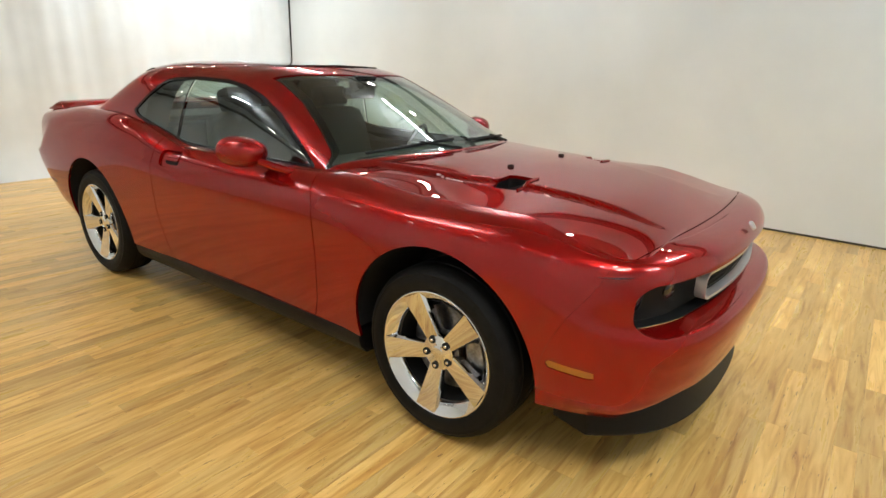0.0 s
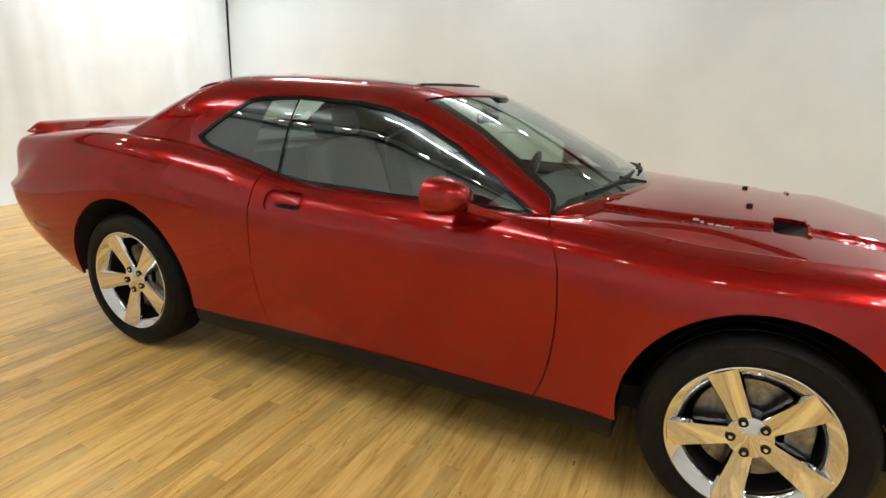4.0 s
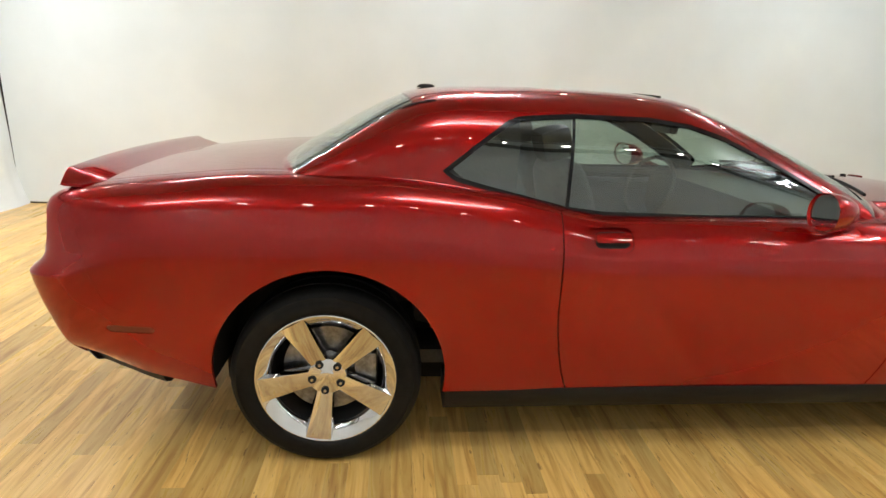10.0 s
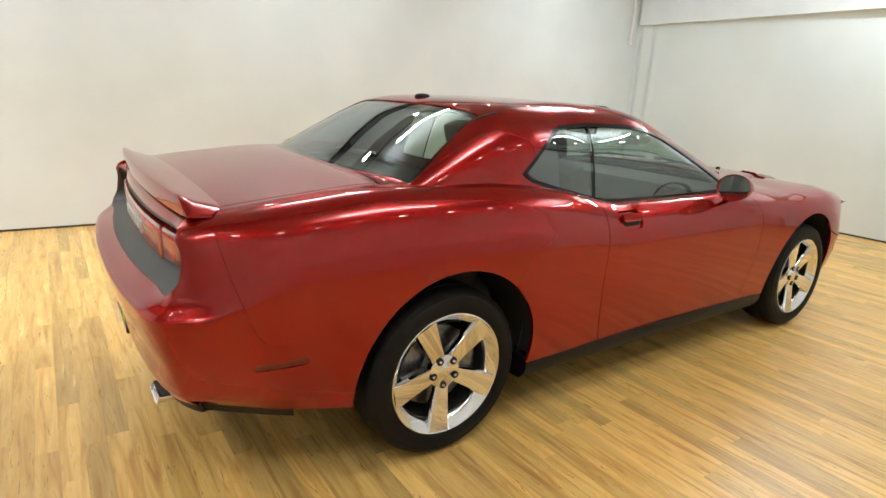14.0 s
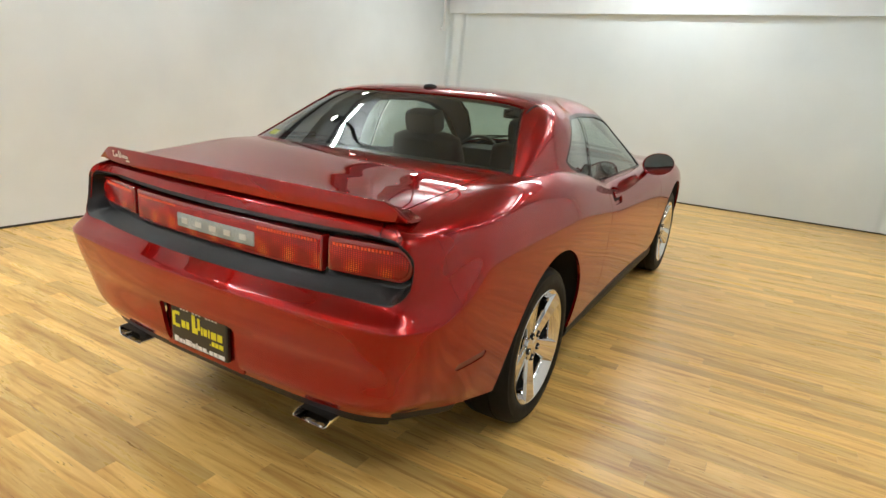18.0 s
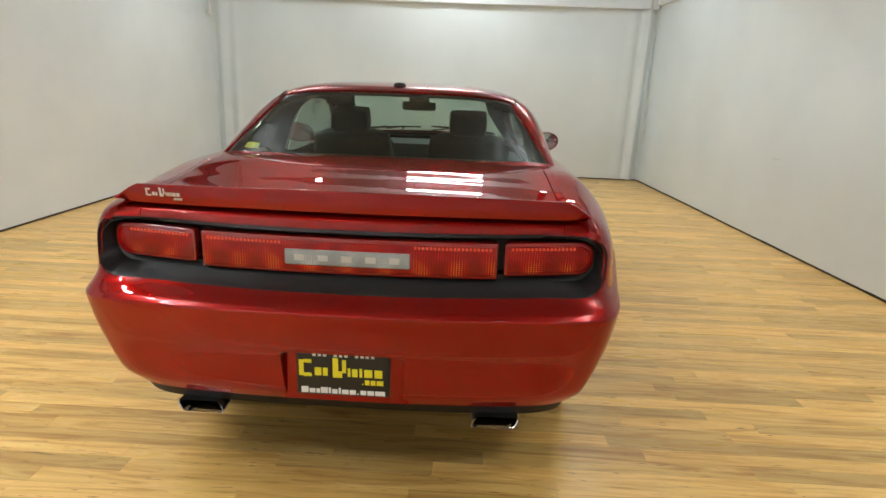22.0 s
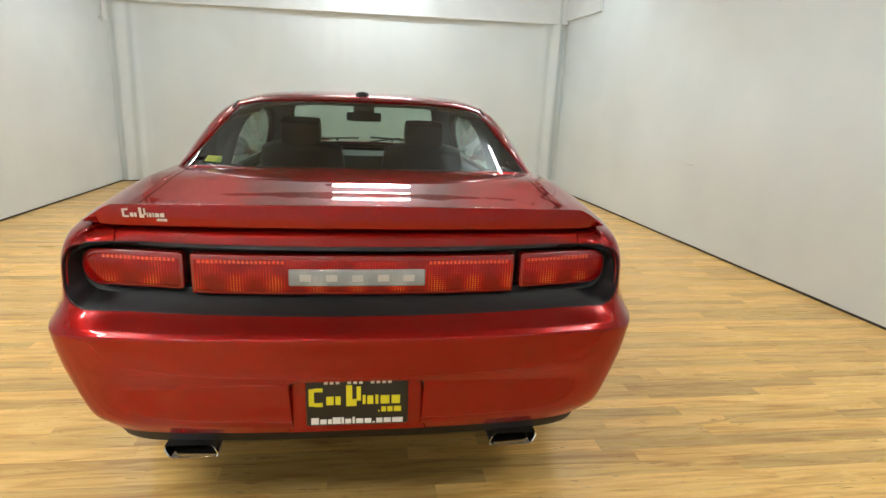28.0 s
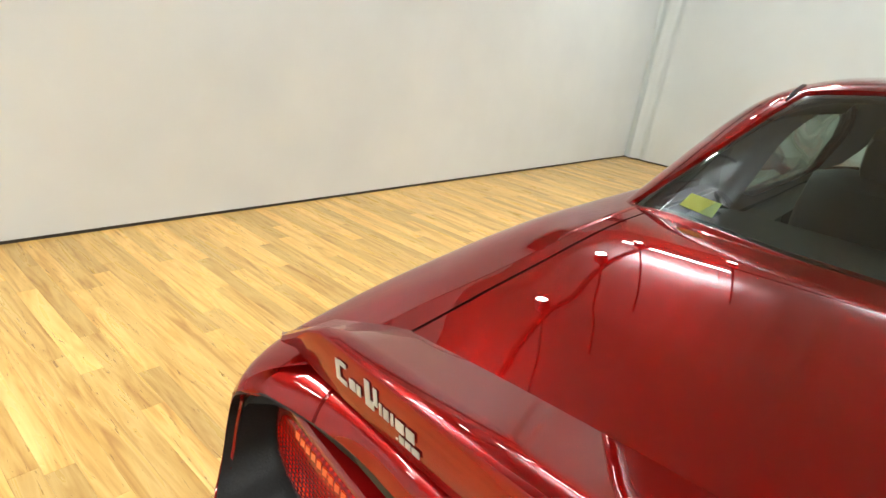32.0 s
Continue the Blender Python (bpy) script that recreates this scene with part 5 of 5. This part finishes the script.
def wiper(x0, x1, lift):
    bm_path = [(x, hood_rear(x) - 0.035 - lift * k / 11, glass_top(x, hood_rear(x) - 0.035 - lift * k / 11) + 0.004) for k, x in enumerate(np.linspace(x0, x1, 12))]
    blade = part("wiper", bent_bar(bm_path, 0.008, 6), BLACK, car, "black wiper blade parked at the base of the windshield")
    mid = bm_path[6]
    foot = Vector((x1, hood_rear(x1) + 0.004, hood_height(x1, hood_rear(x1)) + 0.006))
    arm = [foot.lerp(Vector(mid) + Vector((0, 0, 0.012)), k / 6) for k in range(7)]
    part("wiper_arm", bent_bar(arm, 0.007, 6), BLACK, blade)


wiper(0.60, 0.05, 0.02)
wiper(-0.05, -0.58, 0.0)

# ---- doors, mirrors, roof fittings ----
def handle_slot(x, y, z):
    return rounded(y, z, 1.055, 0.924, 0.066, 0.027, 0.018) if x > 0.5 else 1.0


def handle_grip(x, y, z):
    return rounded(y, z, 1.055, 0.936, 0.068, 0.0165, 0.010) if x > 0.5 else 1.0


pocket = clip_mesh(body_grid(250, 66, 0.011), [lambda x, y, z: -handle_hole(x, y, z) + 0.003])
# the shade of the hollow is a flat black patch on the pocket
slot = clip_mesh(body_grid(420, 120, 0.0095), [lambda x, y, z: -handle_slot(x, y, z)])
grip = flange(clip_mesh(body_grid(420, 120, -0.004), [lambda x, y, z: -handle_grip(x, y, z)]), 0.009)
for bm, name, mat, label in ((pocket, "handle_pocket", PAINT, ""), (slot, "handle_slot", LINER, "flat black patch for the shaded hollow behind the handle"), (grip, "door_handle", PAINT, "body-coloured pull handle")):
    twin = flipped(bm)
    part(name, bm, mat, door, label)
    part(name, twin, mat, door_l, label)


def mirror_bm():
    """A rounded shell, open to the rear."""
    bm = bmesh.new()
    rows = []
    for k in range(13):
        a = k / 12
        f = (1 - a ** 2.3) ** 0.5 if a < 1 else 0.0
        ring = []
        for j in range(28):
            t = 2 * math.pi * j / 28
            cx, cz = math.copysign(abs(math.cos(t)) ** 0.96, math.cos(t)), math.copysign(abs(math.sin(t)) ** 0.94, math.sin(t))
            ring.append(bm.verts.new((0.968 + 0.018 * -a + 0.106 * f * cx, 1.80 + 0.130 * a - 0.02 * cx * (1 - a), 1.055 + 0.074 * f * cz + 0.010 * cx * f)))
        rows.append(ring)
    for a, b in zip(rows, rows[1:]):
        for j in range(28):
            bm.faces.new((a[j], a[(j + 1) % 28], b[(j + 1) % 28], b[j]))
    inner = [bm.verts.new((0.968 + (v.co.x - 0.968) * 0.93, v.co.y + 0.008, 1.055 + (v.co.z - 1.055) * 0.9)) for v in rows[0]]
    for j in range(28):
        bm.faces.new((inner[j], inner[(j + 1) % 28], rows[0][(j + 1) % 28], rows[0][j]))
    bmesh.ops.remove_doubles(bm, verts=bm.verts, dist=1e-4)
    bmesh.ops.recalc_face_normals(bm, faces=bm.faces)
    glass = bmesh.new()
    glass.faces.new([glass.verts.new(v.co + Vector((0, 0.0, 0))) for v in inner])
    return bm, glass


shell_bm, glass_bm = mirror_bm()
shell_l, glass_l = flipped(shell_bm), flipped(glass_bm)
arm_bm = bmesh.new()
rows = []
for k in range(9):
    a = k / 8
    c = Vector((0.83 + 0.12 * a, 2.03 - 0.13 * a, 0.962 + 0.062 * a))
    w, h = 0.042 - 0.022 * a, 0.026 - 0.008 * a
    rows.append([arm_bm.verts.new(c + Vector((0, w * math.cos(2 * math.pi * j / 14), h * math.sin(2 * math.pi * j / 14)))) for j in range(14)])
for a, b in zip(rows, rows[1:]):
    for j in range(14):
        arm_bm.faces.new((a[j], a[(j + 1) % 14], b[(j + 1) % 14], b[j]))
bmesh.ops.recalc_face_normals(arm_bm, faces=arm_bm.faces)
arm_l = flipped(arm_bm)
for sb, gb, ab, d in ((shell_bm, glass_bm, arm_bm, door), (shell_l, glass_l, arm_l, door_l)):
    mirror = part("side_mirror", sb, PAINT, car, "body-coloured door mirror on a short arm")
    part("mirror_glass", gb, MIRROR, mirror)
    part("mirror_arm", ab, PAINT, mirror)

z = roof_at(0, 0.40)
antenna = lathe([(0.0, 0.036), (0.008, 0.034), (0.015, 0.026), (0.018, 0.012), (0.019, 0.0)], 24, "z", Matrix.Translation((0, 0.39, z - 0.004)) @ Matrix.Diagonal((0.95, 1.25, 1, 1)))
part("antenna", antenna, BLACK, car, "small black roof antenna puck")
for x in (0.612, -0.612):
    path = [(x - 0.012 * (1 if x > 0 else -1) * (y - 0.3), y, roof_at(abs(x), y) + 0.0005) for y in np.linspace(0.27, 0.40, 6)]
    part("roof_ditch", bent_bar(path, 0.005, 6), BLACK, car)
deflector = part("wind_deflector", bent_bar([(x, 1.445 - 0.05 * (x / 0.4) ** 2, roof_at(abs(x), 1.44) + 0.002) for x in np.linspace(-0.38, 0.38, 15)], 0.007, 6), BLACK, car, "black sunroof wind deflector with low ribs")
for k in range(7):
    x = -0.33 + 0.11 * k
    z = roof_at(abs(x), 1.44)
    part("deflector_rib", box((x - 0.026, 1.432 - 0.05 * (x / 0.4) ** 2, z - 0.004), (x + 0.022, 1.452 - 0.05 * (x / 0.4) ** 2, z + 0.009), 0.004), BLACK, deflector)

# ---- interior ----
def cushion(lo, hi, bevel, m=None):
    bm = bmesh.new()
    add_box(bm, lo, hi, 0)
    bmesh.ops.subdivide_edges(bm, edges=bm.edges[:], cuts=5, use_grid_fill=True)
    c, h = [(lo[i] + hi[i]) / 2 for i in range(3)], [(hi[i] - lo[i]) / 2 for i in range(3)]
    for v in bm.verts:
        q = [(v.co[i] - c[i]) / h[i] for i in range(3)]
        for i in range(3):
            j, k = (i + 1) % 3, (i + 2) % 3
            v.co[i] = c[i] + h[i] * q[i] * math.sqrt(max(0.0, 1 - bevel * (q[j] ** 4 + q[k] ** 4) / 2))
    if m is not None:
        bmesh.ops.transform(bm, matrix=m, verts=bm.verts)
    return bm


for x in (0.37, -0.37):
    seat = part("front_seat", cushion((-0.25, 1.12, 0.40), (0.25, 1.66, 0.58), 0.25, Matrix.Translation((x, 0, 0))), LEATHER, car, "dark leather bucket seat")
    lean = Matrix.Translation((x, 1.16, 0.52)) @ Matrix.Rotation(radians(16), 4, "X")
    part("seat_back", cushion((-0.26, -0.10, 0.0), (0.26, 0.06, 0.675), 0.34, lean), LEATHER, seat)
    part("headrest", cushion((-0.118, -0.085, 0.68), (0.118, 0.045, 0.815), 0.22, lean), LEATHER, seat)
bench = part("rear_seat", cushion((-0.62, 0.32, 0.45), (0.62, 0.80, 0.62), 0.2), LEATHER, car, "dark leather rear bench")
part("seat_back", cushion((-0.62, 0.10, 0.55), (0.62, 0.34, 1.05), 0.2, Matrix.Translation((0, 0.05, 0))), LEATHER, bench)
part("parcel_shelf", box((-0.66, -0.24, 1.06), (0.66, 0.30, 1.09), 0.01), LEATHER, car)
dash = part("dashboard", cushion((-0.72, 1.86, 0.70), (0.72, 2.34, 1.0), 0.2), LEATHER, car, "dark grey dashboard")
part("steering_wheel", lathe([(0.0, 0.165), (0.013, 0.178), (0.0, 0.191), (-0.013, 0.178), (0.0, 0.165)], 40, m=Matrix.Translation((-0.37, 1.74, 0.93)) @ Matrix.Rotation(radians(90 + 20), 4, "Z") @ Matrix.Rotation(radians(0), 4, "X") @ Matrix.Rotation(radians(20), 4, "Y")), LEATHER, dash)
part("centre_console", box((-0.13, 0.95, 0.38), (0.13, 1.95, 0.66), 0.03), LEATHER, car)
part("mirror_mount", box((-0.075, 1.60, 1.32), (0.075, 1.70, 1.40), 0.02), GLOSSY_BLACK, car)
part("rear_view_mirror", cushion((-0.125, 1.60, 1.265), (0.125, 1.635, 1.33), 0.25), GLOSSY_BLACK, car)
both("door_card", clip_mesh(body_grid(110, 30, 0.09), [lambda x, y, z: y - 0.45, lambda x, y, z: 2.25 - y]), LEATHER, car)
part("cabin_floor", box((-0.72, -0.05, 0.34), (0.72, 2.4, 0.40)), LEATHER, car)
stick_bm = bmesh.new()
v = []
for x, yc in ((-0.655, -0.185), (-0.585, -0.195), (-0.585, -0.155), (-0.65, -0.148)):
    v.append(stick_bm.verts.new((x, yc + 0.08 * (x / 0.8) ** 2, spline(ROOF, yc) - 0.013 * (x / 0.66) ** 2 - 0.012)))
stick_bm.faces.new(v)
part("window_sticker", stick_bm, STICKER, rear_window, "small yellow-green inspection sticker")

# ---- floor strips, last ----
def strip_mesh(length):
    me = bpy.data.meshes.new("strip")
    h, w, e = length / 2 - 0.0002, 0.0420, 0.0004
    top = [(-h + e, -w + e, 0), (h - e, -w + e, 0), (h - e, w - e, 0), (-h + e, w - e, 0)]
    low = [(-h, -w, -e), (h, -w, -e), (h, w, -e), (-h, w, -e)]
    deep = [(-h, -w, -0.007), (h, -w, -0.007), (h, w, -0.007), (-h, w, -0.007)]
    faces = [(0, 1, 2, 3)] + [(4 + i, 4 + (i + 1) % 4, (i + 1) % 4, i) for i in range(4)] + [(8 + i, 8 + (i + 1) % 4, 4 + (i + 1) % 4, 4 + i) for i in range(4)]
    me.from_pydata(top + low + deep, [], faces)
    return me


floor = thing("floor", "honey-coloured laminate strip floor with a soft gloss", "floor", kind="structure")
rng = random.Random(7)
LENGTHS = [0.62, 0.84, 1.1, 1.42]
SHARED = [strip_mesh(n) for n in LENGTHS]
for me in SHARED:
    me.materials.append(STRIP)
verts, faces = [], []
row, y, single = 0, -4.18, 0
while y < 6.95:
    x = -4.3 - rng.random() * 0.5
    while x < 4.2:
        k = rng.randrange(4)
        mid = x + LENGTHS[k] / 2
        # the strips beside the car that the walk passes nearest stand as pieces
        near = (1.05 < mid < 2.15 and -1.9 < y < 3.3 and single < 300)
        if near:
            ob = new("strip", SHARED[k])
            ob.location, ob.parent = (mid, y, 0), floor
            single += 1
        else:
            base = len(verts)
            verts += [(v.co.x + mid, v.co.y + y, v.co.z) for v in SHARED[k].vertices]
            faces += [tuple(base + i for i in p.vertices) for p in SHARED[k].polygons]
        x += LENGTHS[k]
    y += 0.0842
# the outer strips end under the walls
verts = [(min(max(a, -4.10 + 0.0264 * (b + 4.12) * (b > -4.12)), 3.96 - 0.0645 * (b + 4.12) * (b > -4.12)), b, c) for a, b, c in verts]
rest = bpy.data.meshes.new("strips")
rest.from_pydata(verts, [], faces)
rest.materials.append(STRIPS)
rest_ob = tagged(new("strips", rest), "honey-coloured laminate strips", kind="stuff")
rest_ob.parent = floor
